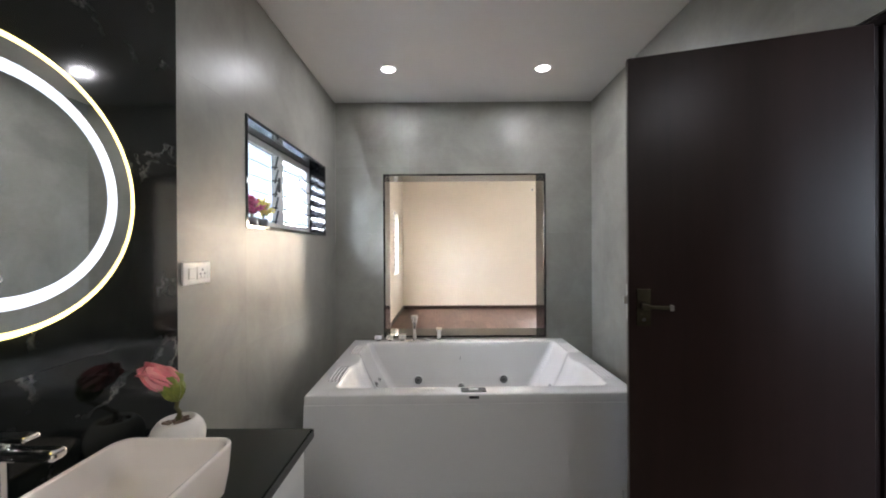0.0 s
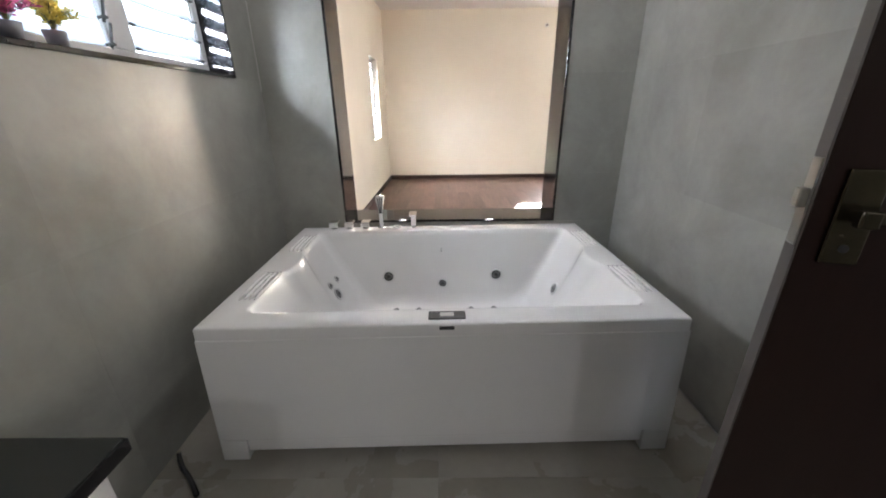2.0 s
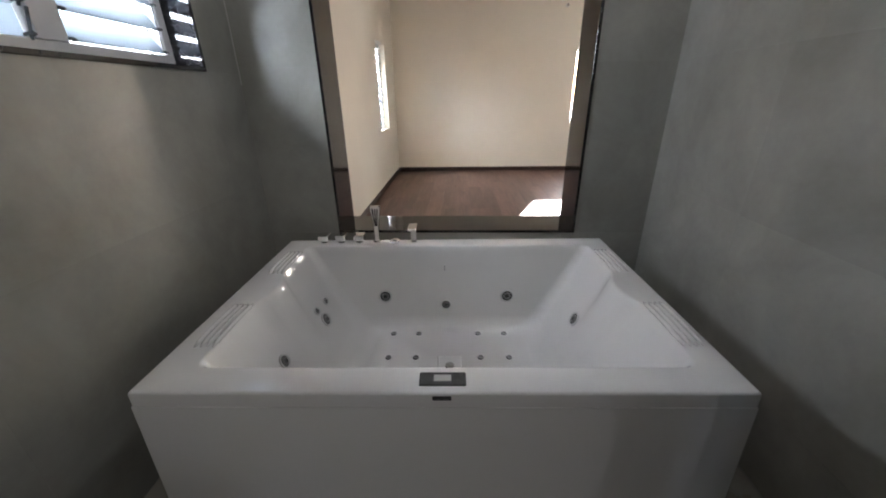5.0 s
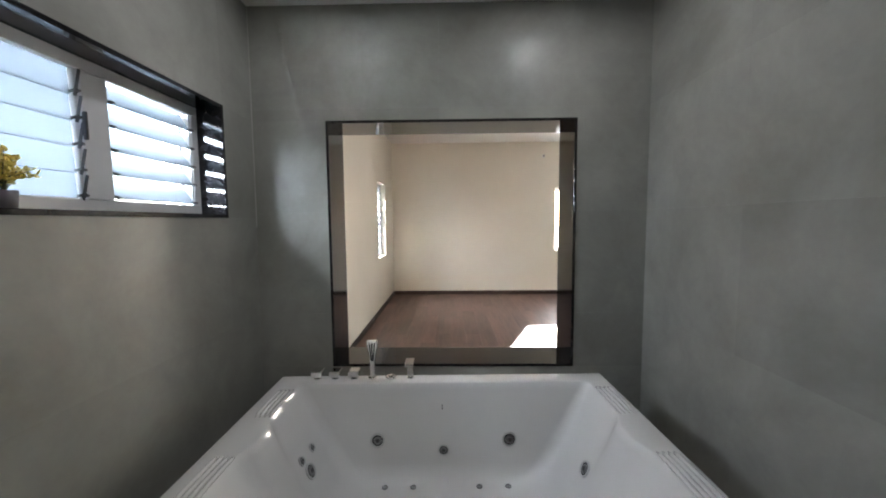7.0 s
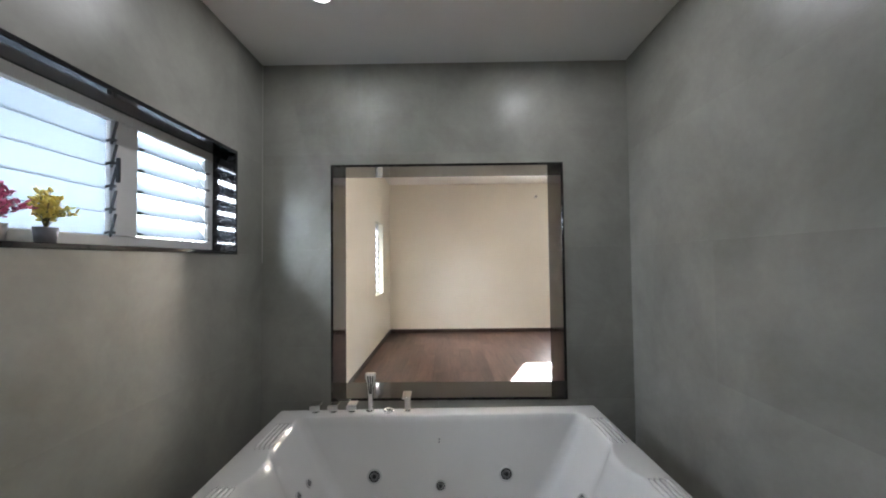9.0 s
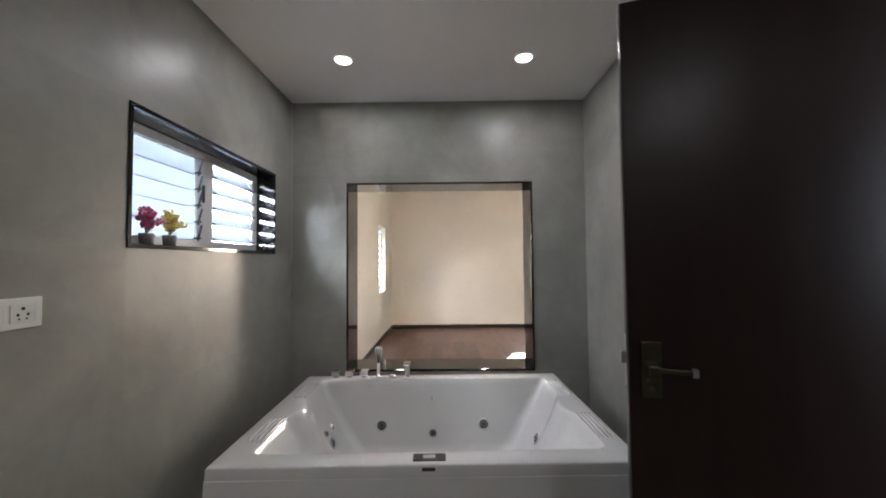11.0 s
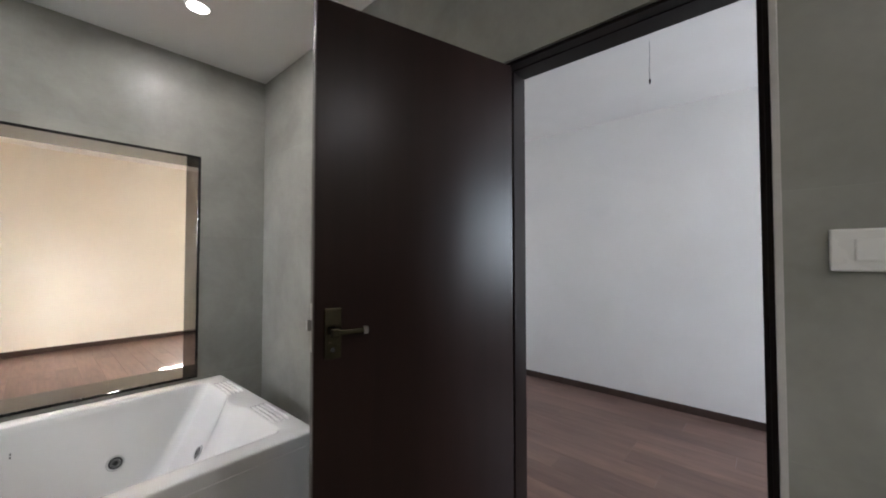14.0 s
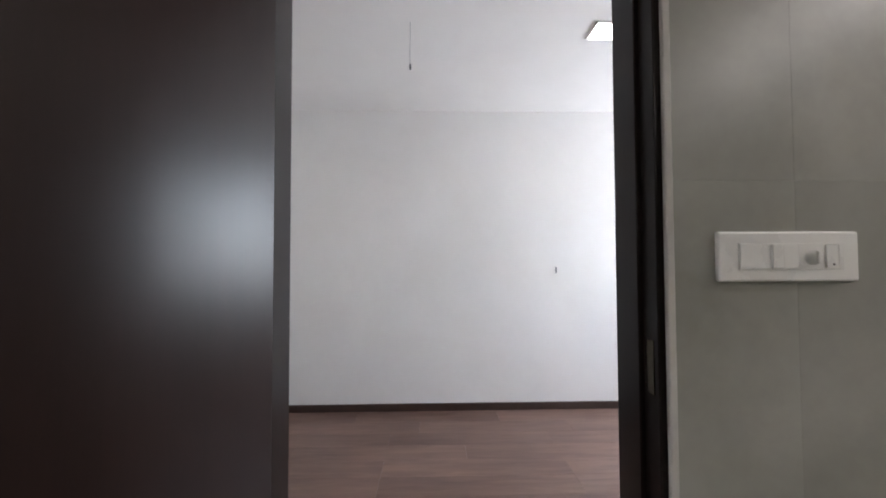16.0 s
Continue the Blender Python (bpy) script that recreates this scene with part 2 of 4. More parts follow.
M_PANEL = surface("grey_control_panel", (0.07, 0.07, 0.07), (0.11, 0.11, 0.11), 0.25, 20.0, 80.0)
M_LCD = surface("pale_display", (0.42, 0.42, 0.41), (0.5, 0.5, 0.49), 0.2, 20.0, 80.0)
M_DOOR = surface("dark_brown_veneer", (0.015, 0.0078, 0.0066), (0.022, 0.0114, 0.0095), 0.31, 2.0, 26.0, 0.5, 0.02, stretch=(9.0, 9.0, 0.5), spec=0.19, vary=0.03)
M_DOOREDGE = surface("door_edge_lipping", (0.065, 0.055, 0.048), (0.105, 0.09, 0.08), 0.5, 3.0, 60.0, 0.4, 0.03, stretch=(9.0, 9.0, 0.5))
M_FRAME = surface("dark_stained_frame_wood", (0.005, 0.003, 0.0028), (0.014, 0.008, 0.007), 0.34, 3.0, 30.0, 0.5, 0.05, stretch=(7.0, 7.0, 0.6), spec=0.17)
M_SKIRT = surface("dark_brown_skirting", (0.026, 0.015, 0.012), (0.054, 0.030, 0.024), 0.35, 3.0, 40.0, 0.5, 0.03)
M_UPVC = surface("grey_white_window_frame", (0.60, 0.60, 0.60), (0.70, 0.70, 0.70), 0.35, 3.0, 60.0, 0.3, 0.02)
M_SWITCH = surface("white_switch_plastic", (0.72, 0.71, 0.68), (0.79, 0.78, 0.75), 0.28, 6.0, 90.0, 0.3, 0.02)
M_LAMINATE = surface("white_vanity_laminate", (0.68, 0.67, 0.65), (0.76, 0.75, 0.73), 0.3, 2.0, 90.0, 0.3, 0.02)
M_TRIM = surface("pale_joint_filler", (0.40, 0.38, 0.36), (0.52, 0.50, 0.47), 0.7, 8.0, 90.0, 0.4, 0.1)
M_WOOD = wood_floor()
M_LOUVRE = frosted()
M_MIRROR = surface("mirror_silver", (0.78, 0.80, 0.79), (0.80, 0.82, 0.81), 0.015, 1.0, 3.0, 0.2, 0.0, metal=1.0)
M_LED = glow("white_led_strip", (0.80, 0.89, 1.0), 0.055)
M_HALO = glow("warm_led_edge", (1.0, 0.78, 0.22), 0.16)
M_LAMP = glow("lit_lamp_diffuser", (1.0, 0.98, 0.95), 0.8)
M_PINK = surface("pink_petal", (0.78, 0.17, 0.25), (0.92, 0.50, 0.47), 0.5, 14.0, 90.0, 0.3, 0.1)
M_LEAFGREEN = surface("yellow_green_leaf", (0.10, 0.16, 0.03), (0.36, 0.38, 0.07), 0.5, 14.0, 90.0, 0.3, 0.1)
M_MAGENTA = surface("magenta_artificial_leaf", (0.62, 0.06, 0.22), (0.88, 0.24, 0.42), 0.55, 60.0, 200.0, 0.4, 0.1)
M_YELLOW = surface("yellow_artificial_leaf", (0.88, 0.66, 0.08), (0.98, 0.88, 0.30), 0.55, 60.0, 200.0, 0.4, 0.1)
M_POT = surface("ribbed_white_pot", (0.70, 0.66, 0.62), (0.80, 0.77, 0.73), 0.45, 20.0, 90.0, 0.3, 0.1)
M_GREYPOT = surface("grey_pot", (0.16, 0.15, 0.16), (0.24, 0.23, 0.24), 0.45, 20.0, 90.0, 0.3, 0.1)
M_PEBBLE = surface("brown_pebbles", (0.06, 0.035, 0.025), (0.22, 0.15, 0.11), 0.7, 30.0, 90.0, 0.5, 0.2)
M_STEM = surface("brown_green_stem", (0.10, 0.09, 0.03), (0.17, 0.15, 0.05), 0.6, 30.0, 90.0)

# ---- shell ----
TILE_T = 0.008
WIN = (0.434, 1.897, 0.590, 2.063)        # inner picture opening: x, x, z, z
SIDE = (3.022, 4.219, 1.500, 2.072)       # bath side window: y, y, z, z
DOOR_H = (1.635, 2.402, 0.0, 2.100)       # door opening: y, y, z, z
BED_L = (8.10, 8.78, 0.885, 2.11)
BED_N = (3.235, 4.12, 0.885, 2.11)
LOBBY_S = (3.95, 4.92, 1.10, 2.40)

bm = bmesh.new()
slab_with_holes(bm, "x", -0.25, -TILE_T, -0.75, 4.508, -0.1, 3.2, [SIDE])
wall_left = structure("wall_left", bm, M_GROUT, "grey bathroom wall clad in large cement tiles", "wall")
bm = bmesh.new()
slab_with_holes(bm, "y", 4.508, 4.75, -0.25, 2.46, -0.1, 3.2, [WIN])
wall_back = structure("wall_back", bm, M_GROUT, "grey tiled bathroom wall with a large open window", "wall")
bm = bmesh.new()
slab_with_holes(bm, "x", 2.318, 2.46, -0.75, 4.508, -0.1, 3.2, [DOOR_H])
wall_right = structure("wall_right", bm, M_GROUT, "grey tiled bathroom wall with the doorway", "wall")
wall_south = structure("wall_south", a_box(-0.25, 2.46, -0.75, -0.608, -0.1, 3.2), M_GROUT, "plain grey wall closing the bathroom", "wall")

bm = bmesh.new()
slab_with_holes(bm, "x", -0.25, 0.02, 4.75, 9.84, -0.1, 3.2, [BED_L])
structure("wall_bedroom_left", bm, M_CREAM, "cream painted bedroom wall with a louvred window", "wall")
bm = bmesh.new()
slab_with_holes(bm, "y", 9.59, 9.84, 0.02, 4.97, -0.1, 3.2, [BED_N])
structure("wall_bedroom_end", bm, M_CREAM, "plain cream painted bedroom end wall", "wall")
structure("wall_bedroom_inner", slab_with_holes(bmesh.new(), "y", 4.75, 4.77, 0.02, 4.97, 0.0, 3.0, [WIN]), M_CREAM, "cream painted side of the dividing wall", "wall")
structure("wall_lobby_east", a_box(4.97, 5.2, -1.85, 4.45, -0.1, 3.2), M_PALE, "pale white painted wall opposite the doorway", "wall")
structure("wall_bedroom_east", a_box(4.97, 5.2, 4.45, 9.84, -0.1, 3.2), M_CREAM, "cream painted bedroom side wall", "wall")
structure("wall_lobby_north", a_box(2.46, 4.97, 4.41, 4.75, -0.1, 3.2), M_PALE, "pale white painted end wall of the next room", "wall")
structure("wall_lobby_south", slab_with_holes(bmesh.new(), "y", -1.85, -1.6, 2.46, 4.97, -0.1, 3.2, [LOBBY_S]), M_PALE, "pale white wall with a bright window", "wall")
structure("wall_lobby_west", slab_with_holes(bmesh.new(), "x", 2.46, 2.47, -1.6, 4.41, 0.0, 2.75, [DOOR_H]), M_PALE, "pale white painted side of the bathroom wall", "wall")
structure("wall_lobby_corner", a_box(2.318, 2.46, -1.85, -0.75, -0.1, 3.2), M_PALE, "pale white painted wall stub", "wall")

structure("ceiling", a_box(-0.0, 2.31, -0.6, 4.5, 2.71, 2.80), M_CEIL, "white painted false ceiling of the bathroom", "ceiling")
structure("ceiling_bedroom", a_box(-0.25, 5.2, 4.75, 9.84, 3.0, 3.1), M_CEIL, "white painted bedroom ceiling", "ceiling")
structure("ceiling_lobby", a_box(2.46, 4.97, -1.6, 4.41, 2.75, 2.85), M_PALE, "white painted ceiling of the next room", "ceiling")
structure("roof", a_box(-0.3, 5.25, -1.9, 9.9, 3.2, 3.4), M_GROUT, "plain concrete roof slab", "roof")
floor_bath = structure("floor", a_box(-0.008, 2.39, -0.608, 4.508, -0.12, -0.010), M_GROUT, "grey tiled bathroom floor", "floor")
floor_bed = structure("floor_bedroom", a_box(0.02, 4.97, 4.75, 9.59, -0.12, -0.014), M_SKIRT, "brown wooden plank floor of the bedroom", "floor")
floor_lobby = structure("floor_lobby", a_box(2.39, 4.97, -1.6, 4.41, -0.12, 0.021), M_SKIRT, "brown wooden plank floor of the next room", "floor")
structure("ground", a_box(-300, 300, -300, 300, -3.3, -3.2), surface("dry_ground", (0.16, 0.14, 0.10), (0.26, 0.24, 0.18), 0.9, 0.4, 3.0), "dry open ground around the house", "ground")

for name, b in (("baseboard_bedroom_left", (0.02, 0.034, 4.77, 9.59)), ("baseboard_bedroom_end", (0.034, 4.956, 9.576, 9.59)),
                ("baseboard_bedroom_east", (4.956, 4.97, 4.77, 9.59)), ("baseboard_lobby_east", (4.956, 4.97, -1.6, 4.41)),
                ("baseboard_lobby_north", (2.47, 4.956, 4.396, 4.41)), ("baseboard_lobby_south", (2.47, 4.956, -1.6, -1.586)),
                ("baseboard_lobby_west", (2.47, 2.484, 2.44, 4.396))):
    structure(name, a_box(*b, 0.035 if "lobby" in name else 0.0, 0.102 if "lobby" in name else 0.075, 0.003, 1), M_SKIRT, "dark brown skirting board", "skirting board")

structure("trim_corner", a_box(0.0005, 0.004, 4.4955, 4.4992, 1.45, 2.708), M_TRIM, "thin pale joint filler in the tiled corner", "trim")

# ---- picture opening between bathroom and bedroom ----
def stone_lining(name, axis, hole, a0, a1, t, lip, label):
    """Four polished slabs that line an opening, a little proud of the wall face at a1."""
    u0, u1, z0, z1 = hole
    top = thing(name, ((u0 + u1) / 2, a1, z0) if axis == "y" else (a1, (u0 + u1) / 2, z0), label, "window frame")
    tagged(top, kind="structure")
    w, h, lo, hi = (u1 - u0) / 2, z1 - z0, min(a0, a1) - a1, max(a0, a1) - a1
    for nm, ua, ub, za, zb in (("sill", -w, w, 0, t), ("head_lining", -w, w, h - t, h), ("jamb_lining", -w, -w + t, t, h - t), ("jamb_lining", w - t, w, t, h - t)):
        lo2, hi2 = (lo - lip, hi) if axis == "y" else (lo, hi + lip)
        bm = a_box(ua, ub, lo2, hi2, za, zb, 0.002, 1) if axis == "y" else a_box(lo2, hi2, ua, ub, za, zb, 0.002, 1)
        part(nm, bm, M_GRANITE, top)
    return top


stone_lining("window_1", "y", WIN, 4.79, 4.5, 0.016, 0.006, "large square opening lined with polished black granite")
stone_lining("window_2", "x", SIDE, -0.25, 0.0, 0.018, 0.006, "bathroom window recess lined with polished black granite")


# ---- louvred windows ----
def louvre_window(name, at, rz, width, height, lights, blades, label, tilts=(62,), handles=False):
    """A frame in its local x (along) and z (up), y pointing into the room; each light holds tilted glass blades."""
    w = thing(name, at, label, "window", rz=rz)
    tagged(w, kind="structure")
    fr, dep = 0.045, 0.05
    for ua, ub, za, zb in ((-width / 2, width / 2, 0, fr), (-width / 2, width / 2, height - fr, height), (-width / 2, -width / 2 + fr, fr, height - fr), (width / 2 - fr, width / 2, fr, height - fr)):
        part("frame_bar", a_box(ua, ub, -dep, 0, za, zb, 0.003, 1), M_UPVC, w)
    for tilt, ua, ub in zip(tilts, lights, lights[1:]):
        if ub != lights[-1]:
            part("mullion", a_box(ub - 0.05, ub + 0.05, -dep, 0.004, fr, height - fr, 0.003, 1), M_UPVC, w)
        la, lb = (ua + (0.05 if ua != lights[0] else fr)), (ub - (0.05 if ub != lights[-1] else fr))
        h = height - 2 * fr
        for s, x in ((1, la), (-1, lb)):
            part("blade_channel", a_box(min(x, x + s * 0.012), max(x, x + s * 0.012), -0.042, -0.006, fr, height - fr, 0.002, 1), M_UPVC, w)
        step = h / blades
        for k in range(blades):
            zc = fr + step * (k + 0.5)
            half = step * (0.512 if tilt > 75 else 0.5)
            bm = a_box(la + 0.013, lb - 0.013, -0.0025, 0.0025, -half, half, 0.001, 1)
            bmesh.ops.transform(bm, matrix=pose(0, -0.024, zc, 90 - tilt), verts=bm.verts)
            blade = part("glass_blade", bm, M_LOUVRE, w)
            for x in (la + 0.014, lb - 0.014):
                bm = bmesh.new()
                box(bm, x - 0.006, x + 0.006, -0.006, 0.028, -0.004, 0.004, 0.0015, 1)
                box(bm, x - 0.004, x + 0.004, 0.018, 0.036, -0.010, -0.002, 0.0015, 1)
                bmesh.ops.transform(bm, matrix=pose(0, -0.018, zc - step * 0.40, 12), verts=bm.verts)
                part("blade_clip", bm, M_PANEL, w)
        if handles and ub == lights[-1]:
            for k in range(5):
                bm = a_box(la + 0.014, la + 0.018, 0.006, 0.018, 0.0, step * 1.02, 0.0015, 1)
                bmesh.ops.transform(bm, matrix=pose(0, -0.012, fr + step * k - 0.004, -14), verts=bm.verts)
                part("link_bar", bm, M_PANEL, w)
            part("blade_lever", a_box(la + 0.008, la + 0.018, 0.018, 0.034, height * 0.46, height * 0.64, 0.003, 1), M_DARK, w)
    return w


win_bath = louvre_window("window_3", (-0.12, (SIDE[0] + SIDE[1]) / 2, SIDE[2] + 0.0185), -90, SIDE[1] - SIDE[0] - 0.038, SIDE[3] - SIDE[2] - 0.038,
              (-0.582, -0.038, 0.582), 5, "white framed window with frosted glass louvre blades, half open", (58, 86), True)
for y in (4.112, 4.196):
    u = (SIDE[0] + SIDE[1]) / 2 - y
    part("grille_bar", a_box(u - 0.010, u + 0.010, -0.112, -0.098, -0.01, 0.55, 0.002, 1), M_UPVC, win_bath, "upright bar of the outer grille")
louvre_window("window_4", (-0.06, (BED_L[0] + BED_L[1]) / 2, BED_L[2]), -90, BED_L[1] - BED_L[0], BED_L[3] - BED_L[2], (-0.34, 0.34), 10, "tall bedroom window with frosted louvre blades", (70,))
win_n = thing("window_5", ((BED_N[0] + BED_N[1]) / 2, 9.72, BED_N[2]), "tall sunlit bedroom window with a white frame", "window")
tagged(win_n, kind="structure")
wd, hg = (BED_N[1] - BED_N[0]) / 2, BED_N[3] - BED_N[2]
for ua, ub, za, zb in ((-wd, wd, 0, 0.045), (-wd, wd, hg - 0.045, hg), (-wd, -wd + 0.045, 0.045, hg - 0.045), (wd - 0.045, wd, 0.045, hg - 0.045)):
    part("frame_bar", a_box(ua, ub, 0, 0.05, za, zb, 0.003, 1), M_UPVC, win_n)
win_s = thing("window_6", ((LOBBY_S[0] + LOBBY_S[1]) / 2, -1.75, LOBBY_S[2]), "bright window with a white frame", "window")
tagged(win_s, kind="structure")
wd, hg = (LOBBY_S[1] - LOBBY_S[0]) / 2, LOBBY_S[3] - LOBBY_S[2]
for ua, ub, za, zb in ((-wd, wd, 0, 0.045), (-wd, wd, hg - 0.045, hg), (-wd, -wd + 0.045, 0.045, hg - 0.045), (wd - 0.045, wd, 0.045, hg - 0.045), (-0.03, 0.03, 0.045, hg - 0.045)):
    part("frame_bar", a_box(ua, ub, 0, 0.05, za, zb, 0.003, 1), M_UPVC, win_s)


# ---- bathtub ----
def tub_ring(x0, x1, y0, y1, z, r, wave=0.0):
    """A rounded rectangle with an even count of points all round; wave: how far the two ends swell in between the headrests."""
    pts = []
    for cx, cy, a0 in ((x1 - r, y1 - r, 0), (x0 + r, y1 - r, 90), (x0 + r, y0 + r, 180), (x1 - r, y0 + r, 270)):
        for k in range(9):
            a = radians(a0 + 90 * k / 8)
            pts.append([cx + r * math.cos(a), cy + r * math.sin(a)])
    out = []
    for k, p in enumerate(pts):
        out.append(p)
        if k % 9 == 8:
            q = pts[(k + 1) % 36]
            for j in range(1, 24):
                out.append([p[0] + (q[0] - p[0]) * j / 24, p[1] + (q[1] - p[1]) * j / 24])
    ring = []
    for x, y in out:
        f = (y - y0) / (y1 - y0)
        swell = wave * math.exp(-((f - 0.52) / 0.105) ** 4)
        if x < x0 + r * 0.6:
            x += swell
        elif x > x1 - r * 0.6:
            x -= swell
        ring.append((x, y, z))
    return ring


def loft(bm, rings, cap=True):
    rows = [[bm.verts.new(p) for p in ring] for ring in rings]
    for a, b in zip(rows, rows[1:]):
        for k in range(len(a)):
            n = (k + 1) % len(a)
            bm.faces.new((a[k], a[n], b[n], b[k]))
    if cap:
        bm.faces.new(rows[-1])
    return bm


TX0, TX1, TY0, TY1, TZ = 0.236, 2.001, 3.134, 4.302, 0.624
tub = thing("whirlpool_bathtub", ((TX0 + TX1) / 2, (TY0 + TY1) / 2, 0.0), "white acrylic two-person whirlpool bathtub standing on the tiled floor", "bathtub", rz=1.3)
OX, OY = (TX0 + TX1) / 2, (TY0 + TY1) / 2
a0, a1, b0, b1 = TX0 - OX, TX1 - OX, TY0 - OY, TY1 - OY
i0, i1, j0, j1 = 0.366 - OX, 1.893 - OX, 3.238 - OY, 4.204 - OY
rings = [tub_ring(a0, a1, b0, b1, TZ - 0.052, 0.004), tub_ring(a0, a1, b0, b1, TZ - 0.008, 0.006), tub_ring(a0 + 0.003, a1 - 0.003, b0 + 0.003, b1 - 0.003, TZ - 0.002, 0.007),
         tub_ring(a0 + 0.009, a1 - 0.009, b0 + 0.009, b1 - 0.009, TZ, 0.008),
         tub_ring(i0 - 0.006, i1 + 0.006, j0 - 0.005, j1 + 0.005, TZ, 0.040, 0.032), tub_ring(i0 - 0.001, i1 + 0.001, j0, j1, TZ - 0.0015, 0.040, 0.034),
         tub_ring(i0 + 0.004, i1 - 0.004, j0 + 0.004, j1 - 0.004, TZ - 0.007, 0.042, 0.036), tub_ring(i0 + 0.016, i1 - 0.016, j0 + 0.007, j1 - 0.007, TZ - 0.035, 0.045, 0.038),
         tub_ring(i0 + 0.050, i1 - 0.050, j0 + 0.013, j1 - 0.013, TZ - 0.11, 0.05, 0.030),
         tub_ring(i0 + 0.105, i1 - 0.105, j0 + 0.022, j1 - 0.022, TZ - 0.21, 0.055, 0.018), tub_ring(i0 + 0.165, i1 - 0.165, j0 + 0.032, j1 - 0.032, TZ - 0.32, 0.06, 0.008),
         tub_ring(i0 + 0.225, i1 - 0.225, j0 + 0.044, j1 - 0.044, TZ - 0.42, 0.07), tub_ring(i0 + 0.265, i1 - 0.265, j0 + 0.062, j1 - 0.062, TZ - 0.472, 0.08),
         tub_ring(i0 + 0.33, i1 - 0.33, j0 + 0.10, j1 - 0.10, TZ - 0.492, 0.09)]
shell = part("shell", loft(bmesh.new(), rings), M_ACRYLIC, tub, smooth=True)
shell.data.set_sharp_from_angle(angle=radians(50))
# aprons under the lip, with a recessed kick strip between two feet
bm = a_box(a0 - 0.002, a1 + 0.002, b0 - 0.003, b0 + 0.024, 0.105, TZ - 0.050, 0.003, 2)
def flare(bm):
    """The skirt leans out a little towards the floor."""
    for v in bm.verts:
        v.co.x *= 1 + 0.026 * (TZ - 0.05 - v.co.z) / (TZ - 0.05)
    return bm


part("front_apron", flare(bm), M_ACRYLIC, tub)
part("kick_strip", flare(a_box(a0 + 0.098, a1 - 0.098, b0 + 0.012, b0 + 0.030, 0.034, 0.107, 0.002, 1)), M_ACRYLIC, tub)
for s in (-1, 1):
    xa, xb = (a0 - 0.002, a0 + 0.10) if s < 0 else (a1 - 0.10, a1 + 0.002)
    part("foot", flare(a_box(xa, xb, b0 - 0.003, b0 + 0.06, 0.0, 0.1045, 0.003, 2)), M_ACRYLIC, tub)
    xs, xt = (a0 + 0.005, a0 + 0.02) if s < 0 else (a1 - 0.02, a1 - 0.005)
    part("side_apron", flare(a_box(xs, xt, b0 + 0.024, b1 - 0.005, 0.02, TZ - 0.050, 0.003, 1)), M_ACRYLIC, tub)
part("back_apron", a_box(a0 + 0.02, a1 - 0.02, b1 - 0.02, b1 - 0.005, 0.0, TZ - 0.050, 0.003, 1), M_ACRYLIC, tub)
part("under_frame", a_box(a0 + 0.15, a1 - 0.15, b0 + 0.10, b0 + 0.14, 0.0, 0.12, 0.002, 1), M_DARK, tub)
# headrest ribs on both ends
for s in (-1, 1):
    for ya, yb in ((3.335, 3.605), (3.872, 4.130)):
        for k in range(4):
            x = (0.302 + 0.0205 * k if s < 0 else 1.967 - 0.0205 * k) - OX
            pts = [(x, ya - OY + (yb - ya) * j / 10, TZ + 0.0005 + 0.006 * math.sin(math.pi * j / 10) ** 0.5) for j in range(11)]
            bm = tube(bmesh.new(), pts, [0.003] + [0.0082] * 9 + [0.003], 10)
            part("headrest_rib", bm, M_ACRYLIC, tub, smooth=True)


shell_tree = BVHTree.FromPolygons([v.co.copy() for v in shell.data.vertices], [tuple(p.vertices) for p in shell.data.polygons])


def jet(at, way, r, label="chrome and grey whirlpool jet"):
    """A round jet where the way from the place at meets the inside of the shell."""
    hit, normal, _, _ = shell_tree.ray_cast(Vector(at) - Vector((OX, OY, 0)), Vector(way).normalized())
    if normal.dot(Vector(way)) > 0:
        normal = -normal
    m = Matrix.Translation(hit) @ normal.to_track_quat("Z", "Y").to_matrix().to_4x4()
    body = part("jet_ring", lathe(bmesh.new(), [(0.0, -0.012), (r, -0.012), (r, 0.004), (r * 0.94, 0.008), (r * 0.80, 0.007), (r * 0.76, 0.001), (0, 0.001)], 28, m), M_RING, tub, label, True)
    part("jet_groove", lathe(bmesh.new(), [(r * 0.755, 0.0), (r * 0.75, 0.0025), (r * 0.56, 0.0025), (r * 0.55, 0.0)], 28, m), M_DARK, body)
    part("jet_nozzle", lathe(bmesh.new(), [(r * 0.545, 0.0), (r * 0.52, 0.007), (r * 0.34, 0.010), (r * 0.31, 0.004), (0, 0.004)], 24, m), M_JETGREY, body)
    part("jet_eye", lathe(bmesh.new(), [(r * 0.30, 0.0042), (r * 0.28, 0.0056), (0, 0.0056)], 16, m), M_DARK, body)


